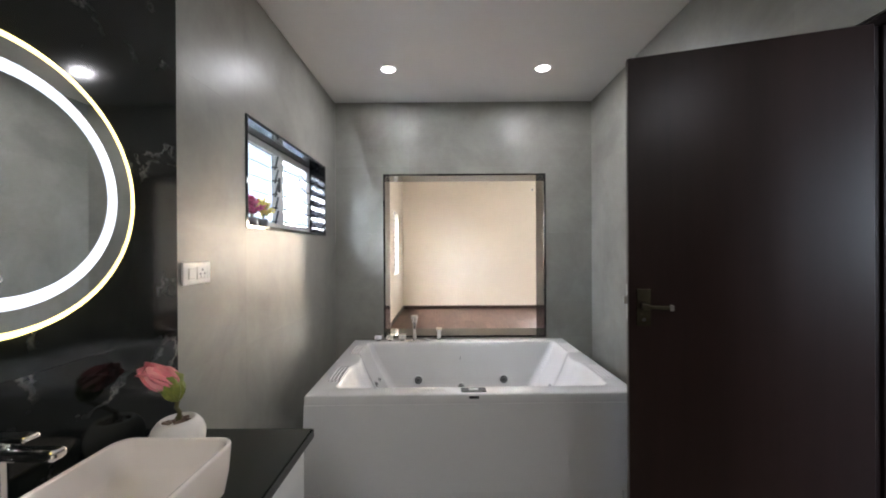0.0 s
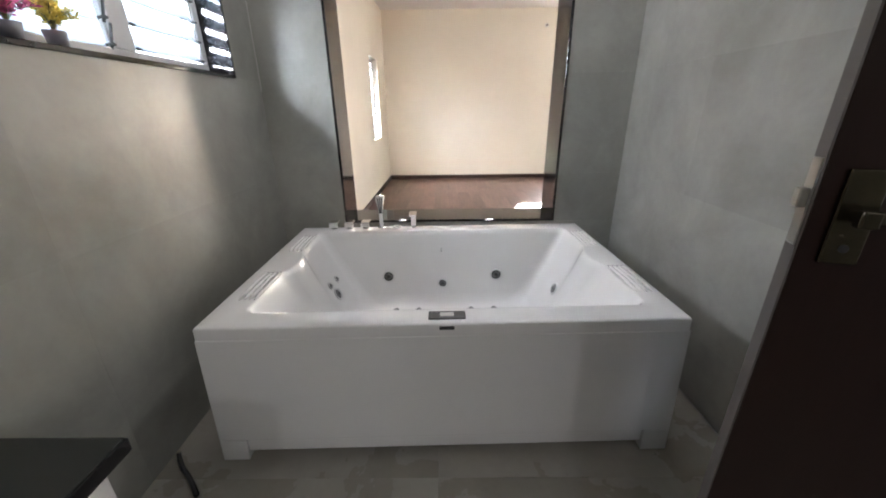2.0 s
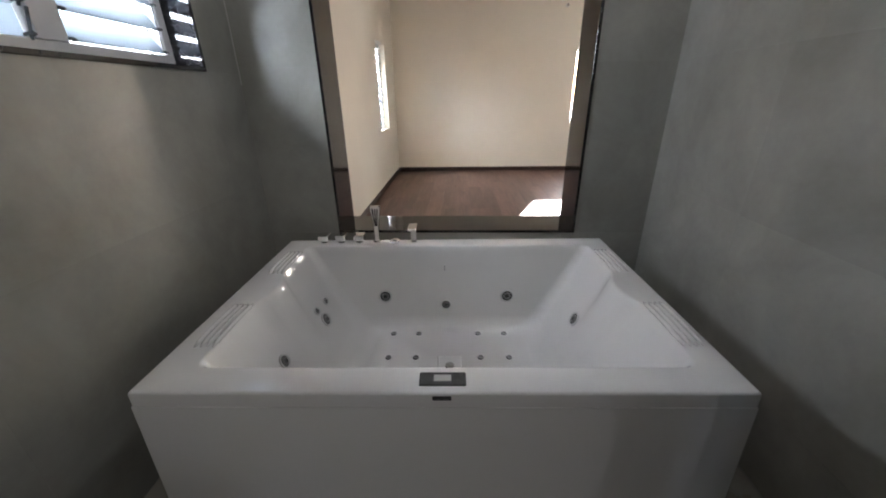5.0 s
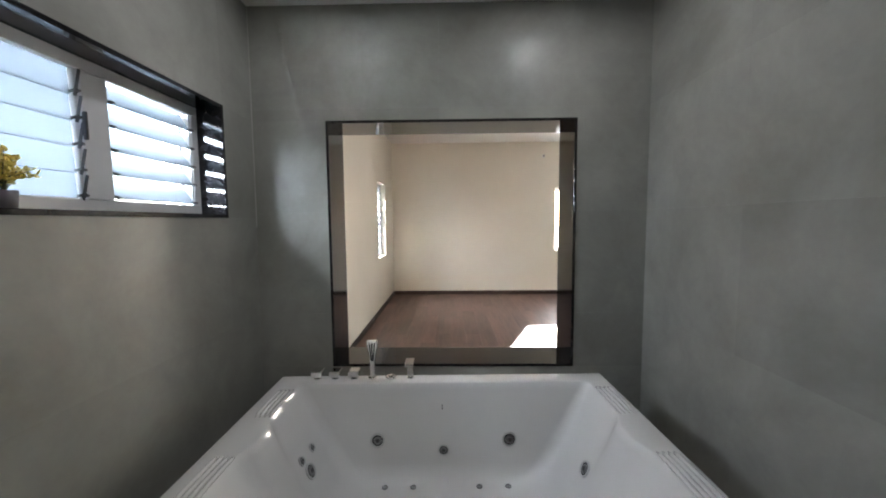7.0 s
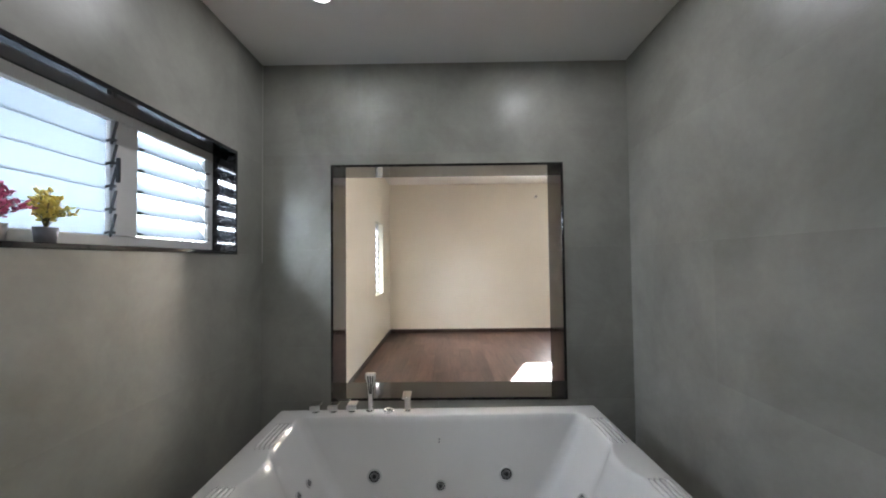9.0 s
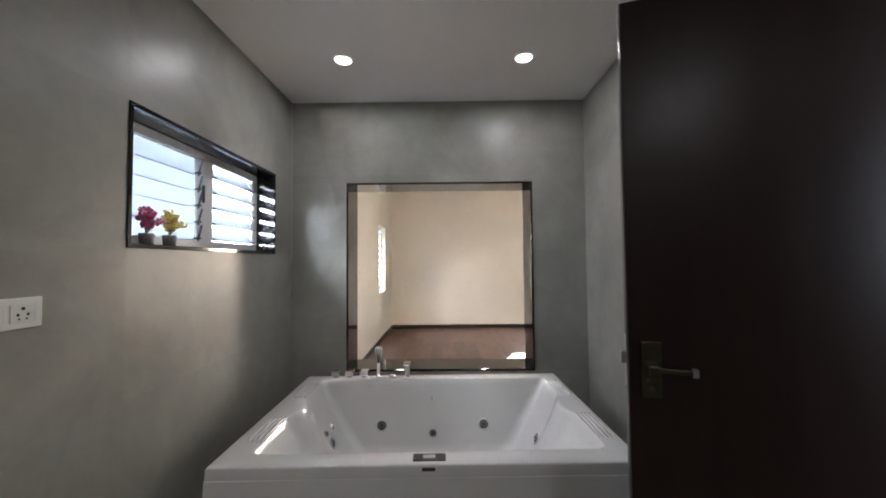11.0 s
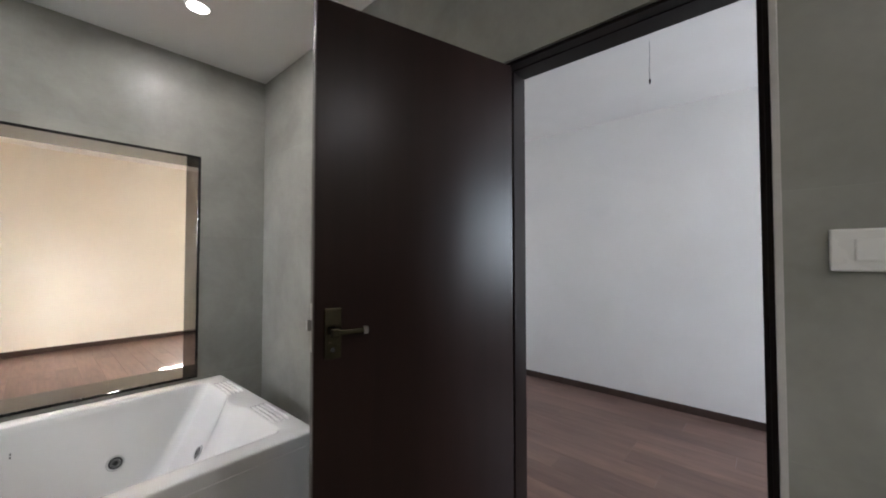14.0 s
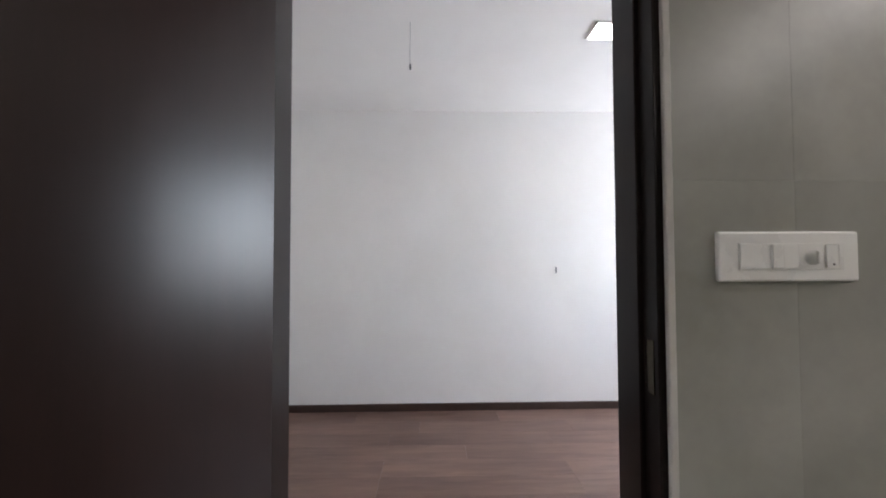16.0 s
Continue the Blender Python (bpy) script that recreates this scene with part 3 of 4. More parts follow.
for x in (0.778, 1.472):
    jet((x, 3.8, 0.324), (0, 1, 0), 0.038)
jet((1.125, 3.8, 0.272), (0, 1, 0), 0.029, "grey suction grille of the bathtub")
jet((1.0, 3.925, 0.335), (-1, 0, 0), 0.037)
jet((1.0, 4.022, 0.385), (-1, 0, 0), 0.022)
jet((1.0, 3.908, 0.395), (-1, 0, 0), 0.022)
jet((1.2, 3.885, 0.360), (1, 0, 0), 0.037)
jet((1.0, 3.53, 0.40), (-1, 0, 0), 0.030)
for x in (0.827, 0.970, 1.305, 1.451):
    for y in (4.080, 3.876):
        m = Matrix.Translation((x - OX, y - OY, TZ - 0.4915))
        b = part("air_jet", lathe(bmesh.new(), [(0.016, 0), (0.016, 0.003), (0.012, 0.006), (0.006, 0.003), (0, 0.003)], 16, m), M_JETGREY, tub, "small dark grey air jet")
drain = part("drain_plate", a_box(1.085 - OX, 1.205 - OX, 3.735 - OY, 3.885 - OY, TZ - 0.4925, TZ - 0.4865, 0.002, 1), M_ACRYLIC, tub)
part("drain_plug", lathe(bmesh.new(), [(0.022, 0.0), (0.022, 0.004), (0.0, 0.006)], 20, Matrix.Translation((1.145 - OX, 3.81 - OY, TZ - 0.487))), M_STEEL, drain)
for z in (0.485, 0.500):
    part("overflow_slot", a_box(1.117 - OX, 1.123 - OX, 4.184 - OY, 4.190 - OY, z, z + 0.009), M_JETGREY, tub)
ctrl = part("control_panel", a_box(1.061 - OX, 1.196 - OX, 3.160 - OY, 3.213 - OY, TZ - 0.002, TZ + 0.006, 0.003, 1), M_PANEL, tub, "dark grey touch control panel")
part("display", a_box(1.103 - OX, 1.153 - OX, 3.174 - OY, 3.199 - OY, TZ + 0.006, TZ + 0.0075), M_LCD, ctrl, "pale display window")
part("front_badge", a_box(1.100 - OX, 1.153 - OX, b0 - 0.003, b0 + 0.002, 0.600, 0.614, 0.001, 1), M_DARK, tub, "small black sensor strip")

# taps standing on the back rim of the tub
TAPY = 4.262 - OY


def rim_tap(x, kind):
    bm = bmesh.new()
    X = x - OX
    lathe(bm, [(0.0, 0), (0.021, 0), (0.021, 0.006), (0.012, 0.009), (0.012, 0.018), (0, 0.018)], 20, Matrix.Translation((X, TAPY, TZ)))
    if kind == "knob":
        box(bm, X - 0.029, X + 0.029, TAPY - 0.025, TAPY + 0.025, TZ + 0.014, TZ + 0.044, 0.004, 2)
        box(bm, X - 0.022, X + 0.034, TAPY - 0.040, TAPY + 0.020, TZ + 0.046, TZ + 0.054, 0.003, 1)
        part("tap_knob", bm, M_CHROME, tub, "square chrome tap knob")
    elif kind == "cap":
        lathe(bm, [(0.021, 0.0), (0.030, 0.0), (0.030, 0.008), (0.026, 0.012), (0.014, 0.013)], 24, Matrix.Translation((X, TAPY, TZ)))
        part("filler_cap", bm, M_CHROME, tub, "low round chrome cap")
    else:
        box(bm, X - 0.017, X + 0.017, TAPY - 0.012, TAPY + 0.012, TZ + 0.014, TZ + 0.098, 0.004, 2)
        box(bm, X - 0.024, X + 0.024, TAPY - 0.085, TAPY + 0.014, TZ + 0.092, TZ + 0.106, 0.004, 2)
        part("spout", bm, M_CHROME, tub, "chrome waterfall spout")


for x, kind in ((0.443, "knob"), (0.540, "knob"), (0.642, "knob"), (0.842, "cap"), (0.948, "spout")):
    rim_tap(x, kind)
holder = part("shower_holder", lathe(bmesh.new(), [(0, 0), (0.023, 0), (0.023, 0.008), (0.014, 0.012), (0.013, 0.03), (0, 0.03)], 20, Matrix.Translation((0.742 - OX, TAPY, TZ))), M_CHROME, tub)
bm = bmesh.new()
# a flat handle that widens to a slotted paddle
outline = [(0.013, 0.02), (0.013, 0.09), (0.017, 0.13), (0.025, 0.165), (0.030, 0.19), (0.031, 0.205), (0.026, 0.212)]
rows = []
for hw, z in outline:
    d = 0.010 if z > 0.1 else 0.012
    rows.append([bm.verts.new((0.744 - OX + sx * hw * c, TAPY + sy * d * e - 0.01 * z, TZ + z)) for sx, sy, c, e in ((-1, -1, 0.8, 1), (1, -1, 0.8, 1), (1, -1, 1, 0.6), (1, 1, 1, 0.6), (1, 1, 0.8, 1), (-1, 1, 0.8, 1), (-1, 1, 1, 0.6), (-1, -1, 1, 0.6))])
for ra, rb in zip(rows, rows[1:]):
    for k in range(8):
        bm.faces.new((ra[k], ra[(k + 1) % 8], rb[(k + 1) % 8], rb[k]))
bm.faces.new(rows[0])
bm.faces.new(rows[-1])
hs = part("hand_shower", bm, M_CHROME, tub, "flat chrome hand shower with a slotted face")
for k in (-1, 0, 1):
    pts = [(0.744 - OX + k * (0.005 + 0.009 * f), TAPY - 0.0125 - 0.001 * f, TZ + 0.10 + 0.098 * f) for f in (0, 0.25, 0.5, 0.75, 1)]
    part("spray_slot", tube(bmesh.new(), pts, 0.0028, 6), M_DARK, hs)

# ---- door and frame ----
door_frame = thing("door_1", (2.318, (DOOR_H[0] + DOOR_H[1]) / 2, 0), "dark stained wooden door frame in the tiled wall", "door frame")
tagged(door_frame, kind="structure")
D0, D1, DT, DX = DOOR_H[0] - door_frame.location.y, DOOR_H[1] - door_frame.location.y, DOOR_H[3], 0.0
for s, y in ((1, D0 + 0.022), (-1, D1 - 0.022)):
    bm = bmesh.new()
    box(bm, 0.0, 0.130, min(y - s * 0.020, y + s * 0.004), max(y - s * 0.020, y + s * 0.004), 0, DT - 0.013, 0.002, 1)
    box(bm, 0.045, 0.130, min(y, y + s * 0.014), max(y, y + s * 0.014), 0, DT - 0.016, 0.002, 1)
    part("jamb", bm, M_FRAME, door_frame)
bm = bmesh.new()
box(bm, 0.0, 0.130, D0 + 0.002, D1 - 0.002, DT - 0.013, DT - 0.001, 0.002, 1)
box(bm, 0.045, 0.130, D0 + 0.03, D1 - 0.03, DT - 0.016, DT - 0.012, 0.001, 1)
part("head", bm, M_FRAME, door_frame)
part("strike_plate", a_box(0.012, 0.036, D0 + 0.0255, D0 + 0.0275, 1.14, 1.24, 0.001, 1), M_BRASS, door_frame)
part("edge_filler", a_box(-0.010, 0.0, D0 - 0.001, D0 + 0.014, 0.0, DT - 0.002, 0.002, 1), M_TRIM, door_frame, "pale filler strip beside the frame")

HX, HY = 2.304, 2.338
leaf_turn = math.degrees(math.atan2(0.197, -0.654))
leaf = thing("door", (HX, HY, 0.008), "dark brown veneered flush door standing open into the bathroom", "door", rz=leaf_turn)
# local x runs from hinge to free edge; the face seen from the room has local y = 0
LW, LH, LT = 0.681, 2.064, 0.028
part("leaf", a_box(0, LW, -LT, 0, 0, LH, 0.0015, 1), M_DOOR, leaf)
part("edge_lipping", a_box(LW, LW + 0.003, -LT + 0.001, -0.001, 0.001, LH - 0.001), M_DOOREDGE, leaf, "lighter raw wood door edge")
for ys in (1, -1):
    y0 = 0.0 if ys > 0 else -LT
    pl = part("handle_plate", a_box(LW - 0.070, LW - 0.024, min(y0, y0 + ys * 0.007), max(y0, y0 + ys * 0.007), 1.104, 1.238, 0.003, 3), M_BRASS, leaf, "antique bronze handle plate")
    bm = bmesh.new()
    rod(bm, (LW - 0.047, y0, 1.176), (LW - 0.047, y0 + ys * 0.030, 1.176), 0.009, None, 16)
    box(bm, LW - 0.058, LW - 0.036, min(y0 + ys * 0.020, y0 + ys * 0.036), max(y0 + ys * 0.020, y0 + ys * 0.036), 1.164, 1.188, 0.003, 2)
    box(bm, LW - 0.130, LW - 0.050, min(y0 + ys * 0.024, y0 + ys * 0.035), max(y0 + ys * 0.024, y0 + ys * 0.035), 1.169, 1.184, 0.004, 3)
    part("lever", bm, M_BRASS, pl)
    part("lever_tip", a_box(LW - 0.134, LW - 0.122, min(y0 + ys * 0.022, y0 + ys * 0.037), max(y0 + ys * 0.022, y0 + ys * 0.037), 1.167, 1.186, 0.002, 1), M_STEEL, pl)
    part("keyhole", rod(bmesh.new(), (LW - 0.047, y0 + ys * 0.004, 1.128), (LW - 0.047, y0 + ys * 0.0085, 1.128), 0.006, None, 12), M_DARK, pl)
part("latch_bolt", a_box(LW + 0.002, LW + 0.016, -0.022, -0.006, 1.180, 1.208, 0.002, 1), M_STEEL, leaf, "nickel latch bolt")
part("latch_plate", a_box(LW + 0.002, LW + 0.005, -0.025, -0.003, 1.125, 1.25, 0.001, 1), M_STEEL, leaf)
for z in (0.25, 1.05, 1.85):
    part("hinge", rod(bmesh.new(), (-0.003, -LT - 0.002, z - 0.05), (-0.003, -LT - 0.002, z + 0.05), 0.006, None, 12), M_STEEL, leaf)

# ---- vanity ----
CZ = 0.720
cab = thing("vanity_cabinet", (0.24, 1.62, 0.0), "white laminate vanity cabinet under the stone counter", "cabinet")
part("body", a_box(-0.238, 0.215, -0.90, 0.925, 0.10, CZ - 0.032, 0.002, 1), M_LAMINATE, cab)
part("plinth", a_box(-0.238, 0.17, -0.88, 0.90, 0.0, 0.10, 0.002, 1), M_LAMINATE, cab)
for k in range(4):
    ya = -0.895 + k * 0.455
    d = part("cabinet_door", a_box(0.2155, 0.233, ya, ya + 0.449, 0.105, CZ - 0.036, 0.002, 1), M_LAMINATE, cab)
    part("pull", a_box(0.233, 0.245, ya + (0.03 if k % 2 else 0.40), ya + (0.042 if k % 2 else 0.412), 0.45, 0.60, 0.002, 1), M_STEEL, d)
counter = thing("countertop", (0.25, 1.62, CZ - 0.030), "polished black granite vanity counter on a white cabinet", "countertop")
part("slab", a_box(-0.248, 0.241, -0.95, 0.962, 0.0, 0.030, 0.003, 2), M_COUNTER, counter)
part("front_edge", a_box(0.2412, 0.2452, -0.95, 0.962, -0.004, 0.0285, 0.0018, 2), M_GRANITE, counter, "polished front edge of the counter")


def rounded_ring(hx, hy, z, r, n=8):
    out = []
    for cx, cy, a0 in ((hx - r, hy - r, 0), (-hx + r, hy - r, 90), (-hx + r, -hy + r, 180), (hx - r, -hy + r, 270)):
        for k in range(n + 1):
            a = radians(a0 + 90 * k / n)
            out.append((cx + r * math.cos(a), cy + r * math.sin(a), z))
    return out


basin = thing("wash_basin", (0.226, 1.99, CZ), "white ceramic rectangular vessel basin on the black counter", "basin")
R = rounded_ring
bm = loft(bmesh.new(), [R(0.136, 0.235, 0.0, 0.03), R(0.156, 0.258, 0.004, 0.045), R(0.164, 0.266, 0.06, 0.045), R(0.168, 0.270, 0.127, 0.045), R(0.1675, 0.2695, 0.133, 0.045),
                        R(0.164, 0.266, 0.136, 0.043), R(0.158, 0.260, 0.135, 0.040), R(0.155, 0.257, 0.129, 0.038), R(0.148, 0.250, 0.06, 0.045), R(0.134, 0.236, 0.030, 0.06), R(0.105, 0.20, 0.018, 0.07), R(0.04, 0.05, 0.014, 0.03)])
bowl = part("bowl", bm, M_CERAMIC, basin, smooth=True)
bowl.data.set_sharp_from_angle(angle=radians(60))
part("waste", lathe(bmesh.new(), [(0.024, 0.014), (0.024, 0.018), (0.016, 0.020), (0, 0.019)], 20), M_CHROME, basin, "chrome basin waste")

tap = thing("basin_mixer_tap", (0.036, 1.985, CZ), "tall chrome basin mixer tap with flat lever", "tap")
part("body", lathe(bmesh.new(), [(0, 0), (0.022, 0), (0.022, 0.005), (0.019, 0.010), (0.018, 0.22), (0.0215, 0.225), (0.0215, 0.262), (0, 0.264)], 28), M_CHROME, tap, smooth=True)
part("spout", a_box(0.0, 0.140, -0.017, 0.017, 0.230, 0.254, 0.009, 3), M_CHROME, tap)
part("lever", a_box(-0.018, 0.080, -0.018, 0.018, 0.270, 0.283, 0.006, 3), M_CHROME, tap)

# lotus in a round pot
lot = thing("lotus_plant", (0.115, 2.402, CZ), "pink artificial lotus flower in a white ribbed pot", "plant")
prof = [(0.0, 0.0), (0.045, 0.0), (0.052, 0.004)]
for k in range(13):
    a = -0.72 + 1.62 * k / 12
    prof.append((0.078 * math.cos(a * 0.95), 0.062 + 0.075 * math.sin(a) + (0.0012 if k % 2 else 0)))
prof += [(prof[-1][0] - 0.005, prof[-1][1] + 0.001), (prof[-1][0] - 0.008, 0.108), (0, 0.106)]
pot = part("pot", lathe(bmesh.new(), prof, 40), M_POT, lot, "white ribbed round pot", True)
rnd = random.Random(4)
bm = bmesh.new()
for k in range(26):
    a, r = rnd.uniform(0, 6.28), 0.040 * math.sqrt(rnd.random())
    bmesh.ops.create_icosphere(bm, subdivisions=1, radius=rnd.uniform(0.006, 0.010), matrix=Matrix.Translation((r * math.cos(a), r * math.sin(a), 0.114)) @ Matrix.Diagonal((1, 1.2, 0.7, 1)))
part("pebbles", bm, M_PEBBLE, lot, "brown pebbles")
part("stem", tube(bmesh.new(), [(0.0, 0.0, 0.105), (0.002, 0.006, 0.14), (0.014, -0.025, 0.170), (0.040, -0.054, 0.200)], [0.008, 0.007, 0.006, 0.006], 8), M_STEM, lot, smooth=True)


def petal(length, width, cup, m, material, parent, name="petal"):
    """A cupped, pointed petal along local x, with thickness."""
    bm = bmesh.new()
    nu, nv = 8, 6
    for side in (0, 1):
        grid = []
        for i in range(nu + 1):
            u = i / nu
            wdt = width * (math.sin(math.pi * min(1, u * 0.92 + 0.08)) ** 0.75) * (1 - 0.15 * u)
            row = []
            for j in range(nv + 1):
                v = 2 * j / nv - 1
                z = cup * (v * v) * (0.4 + u) + cup * 1.2 * u * u - (0.0014 if side else 0)
                row.append(bm.verts.new(m @ Vector((length * u, wdt * v, z))))
            grid.append(row)
        for i in range(nu):
            for j in range(nv):
                bm.faces.new((grid[i][j], grid[i + 1][j], grid[i + 1][j + 1], grid[i][j + 1]))
    bmesh.ops.remove_doubles(bm, verts=bm.verts, dist=0.0002)
    return part(name, bm, material, parent, smooth=True)


# a half-closed bud that leans towards the wall, on a cup of broad green sepals
head = Vector((0.046, -0.062, 0.252))
for k in range(11):
    inner = k % 2
    petal(0.116 if inner else 0.106, 0.041, 0.018, Matrix.Translation(head) @ pose(0, 0, 0, 0, -64, 0) @ pose(0, 0, 0, 0, -80 if inner else -66, k * 32.7 + 8), M_PINK, lot)
for k in range(7):
    petal(0.078, 0.034, 0.020, Matrix.Translation(head + Vector((-0.004, 0.006, -0.050))) @ pose(0, 0, 0, 0, -22, 0) @ pose(0, 0, 0, 0, -44 - 12 * (k % 2), k * 51.4 + 20), M_LEAFGREEN, lot, "leaf")

# round lit mirror on the marble
mir = thing("round_mirror", (0.030, 2.003, 1.536), "round wall mirror with white and warm LED rings", "mirror")
mm = pose(0, 0, 0, 0, 90, 0)
part("backing", lathe(bmesh.new(), [(0, -0.017), (0.315, -0.017), (0.315, -0.002), (0, -0.002)], 96, mm), M_DARK, mir)
part("glass", lathe(bmesh.new(), [(0, -0.002), (0.2455, -0.002), (0.2455, 0.003), (0, 0.003)], 128, mm), M_MIRROR, mir, "silvered mirror glass")
part("led_ring", lathe(bmesh.new(), [(0.246, -0.002), (0.2755, -0.002), (0.2755, 0.0032), (0.246, 0.0032), (0.246, -0.002)], 128, mm), M_LED, mir, "glowing white LED ring", True)
part("outer_glass", lathe(bmesh.new(), [(0.276, -0.002), (0.322, -0.002), (0.322, 0.003), (0.276, 0.003), (0.276, -0.002)], 128, mm), M_MIRROR, mir, "mirror border")
part("warm_edge", lathe(bmesh.new(), [(0.3225, -0.016), (0.338, -0.016), (0.340, -0.008), (0.336, 0.002), (0.3225, 0.002), (0.3225, -0.016)], 128, mm), M_HALO, mir, "warm yellow glowing edge", True)
bm = bmesh.new()
lathe(bm, [(0.006, 0.0032), (0.009, 0.0032), (0.009, 0.0038), (0.006, 0.0038), (0.006, 0.0032)], 24, mm @ Matrix.Translation((0.205, -0.01, 0)))
part("touch_mark", bm, M_SWITCH, mir)


# ---- switches and sockets ----
def plate(name, at, rz, w, h, label):
    """A wall plate in its local x (along) and z (up); y points into the room."""
    t = thing(name, at, label, "switch plate", rz=rz)
    part("cover_plate", a_box(-w / 2, w / 2, 0.0, 0.010, -h / 2, h / 2, 0.004, 2), M_SWITCH, t)
    return t


sock = plate("power_socket", (0.0, 2.655, 1.300), -90, 0.158, 0.088, "white socket plate with a switch on the grey tiles")
part("rocker", a_box(0.020, 0.055, 0.0101, 0.015, -0.022, 0.022, 0.003, 1), M_SWITCH, sock)
so = part("socket_face", a_box(-0.058, 0.005, 0.0101, 0.012, -0.026, 0.026, 0.002, 1), M_SWITCH, sock)
for dx, dz, r in ((0.0265, 0.013, 0.005), (0.014, -0.004, 0.004), (0.039, -0.004, 0.004), (0.017, -0.016, 0.003), (0.036, -0.016, 0.003)):
    part("pin_hole", rod(bmesh.new(), (-dx, 0.0115, dz), (-dx, 0.0126, dz), r, None, 12), M_DARK, so)
swt = plate("switch_panel", (2.31, 1.434, 1.393), 90, 0.256, 0.089, "long white switch panel with a fan regulator on grey tiles")
part("inner_frame", a_box(-0.098, 0.092, 0.0101, 0.0115, -0.024, 0.024, 0.001, 1), M_SWITCH, swt)
for k, (xa, xb) in enumerate(((-0.090, -0.036), (-0.034, -0.014), (-0.012, 0.016))):
    part("rocker", a_box(-xb, -xa, 0.0116, 0.0126 + 0.003 * (k == 1), -0.021, 0.021, 0.0008, 1), M_SWITCH, swt)
reg = part("regulator_dial", lathe(bmesh.new(), [(0.013, 0.0), (0.013, 0.004), (0.010, 0.010), (0.0, 0.011)], 24, Matrix.Translation((-0.040, 0.0115, -0.002)) @ pose(0, 0, 0, -90)), M_SWITCH, swt, smooth=True)
part("dial_grip", a_box(-0.0425, -0.0375, 0.020, 0.025, -0.013, 0.009, 0.001, 1), M_SWITCH, reg)
part("rocker", a_box(-0.088, -0.064, 0.0116, 0.0130, -0.021, 0.021, 0.002, 1), M_SWITCH, swt)
part("indicator", rod(bmesh.new(), (-0.078, 0.0128, -0.014), (-0.078, 0.0137, -0.014), 0.0018, None, 8), M_DARK, swt)

# ---- downlights ----
def downlight(x, y, z, watts=0.28):
    t = thing("downlight", (x, y, z), "round recessed LED downlight, lit, in the white ceiling", "ceiling light", "bathroom downlights")
    part("bezel", lathe(bmesh.new(), [(0.048, 0.0), (0.060, 0.0), (0.059, -0.004), (0.052, -0.006), (0.048, -0.003), (0.048, 0.0)], 36), M_CEIL, t, smooth=True)
    part("diffuser", lathe(bmesh.new(), [(0.0475, -0.0005), (0.0475, -0.003), (0, -0.0035)], 36), M_LAMP, t, "glowing white diffuser")
    d = bpy.data.lights.new("downlight_lamp", "AREA")
    d.shape, d.size, d.energy, d.color = "DISK", 0.085, watts, (1.0, 0.98, 0.97)
    ob = new("downlight_lamp", d)
    ob.matrix_world = look((x, y, z - 0.006), (x, y, 0))


downlight(0.58, 3.89, 2.71)
downlight(1.715, 3.89, 2.71)
# unseen south pair, added for light there; placed after a glow on the right wall
for x in (0.58, 1.715):
    downlight(x, 0.02, 2.71, 0.62)

for y in (3.45, 1.04):
    t = thing("square_ceiling_panel", (3.80 if y > 2 else 3.77, y, 2.75), "square flush LED ceiling panel, lit, in the next room", "ceiling light", "ceiling panels")
    bm = bmesh.new()
    for xa, xb, ya, yb in ((-0.085, 0.085, -0.085, -0.075), (-0.085, 0.085, 0.075, 0.085), (-0.085, -0.075, -0.075, 0.075), (0.075, 0.085, -0.075, 0.075)):
        box(bm, xa, xb, ya, yb, -0.012, 0.0, 0.0015, 1)
    part("frame", bm, M_CEIL, t)
    part("diffuser", a_box(-0.0748, 0.0748, -0.0748, 0.0748, -0.009, -0.001), M_LAMP, t, "glowing white diffuser")

# loose wire end below the ceiling of the next room
wire = thing("ceiling_wire", (3.721, 2.195, 2.75), "thin wire hanging from the ceiling with a bare connector", "wire")
part("cord", tube(bmesh.new(), [(0.0, 0.0, 0.0), (0.002, 0.0, -0.09), (0.0, 0.003, -0.18), (0.0, 0.0, -0.25)], 0.0014, 8), M_JETGREY, wire)
part("connector", rod(bmesh.new(), (0, 0, -0.246), (0, 0, -0.275), 0.006, 0.005, 12), M_DARK, wire, "small dark connector")
mk = thing("cable_outlet", (4.968, 0.948, 1.289), "small cable end sticking out of the pale wall", "outlet")
part("cable_end", rod(bmesh.new(), (0.0, 0, 0.0), (-0.012, 0, 0.0), 0.005, 0.004, 10), M_DARK, mk)
part("box_slot", a_box(-0.003, 0.001, -0.006, 0.006, -0.028, 0.028, 0.001, 1), M_JETGREY, mk)
dot = thing("wall_lamp_holder", (2.995, 9.588, 2.724), "small white lamp holder on the cream bedroom wall", "wall light")
part("base", lathe(bmesh.new(), [(0, 0), (0.035, 0), (0.033, 0.014), (0, 0.016)], 24, pose(0, 0, 0, 90)), M_SWITCH, dot)
part("socket", lathe(bmesh.new(), [(0.018, 0.014), (0.020, 0.05), (0.014, 0.052), (0.012, 0.03), (0, 0.03)], 20, pose(0, 0, 0, 90)), M_STEEL, dot)

# short black hose on the floor beside the tub
hose = thing("black_hose", (0.10, 3.05, 0.0), "short black flexible hose lying on the floor", "hose")
part("hose", tube(bmesh.new(), [(-0.045, 0.055, 0.05), (-0.035, 0.040, 0.028), (-0.010, 0.015, 0.012), (0.03, -0.015, 0.010), (0.07, -0.05, 0.010), (0.11, -0.09, 0.010)], 0.009, 10), M_DARK, hose, smooth=True)


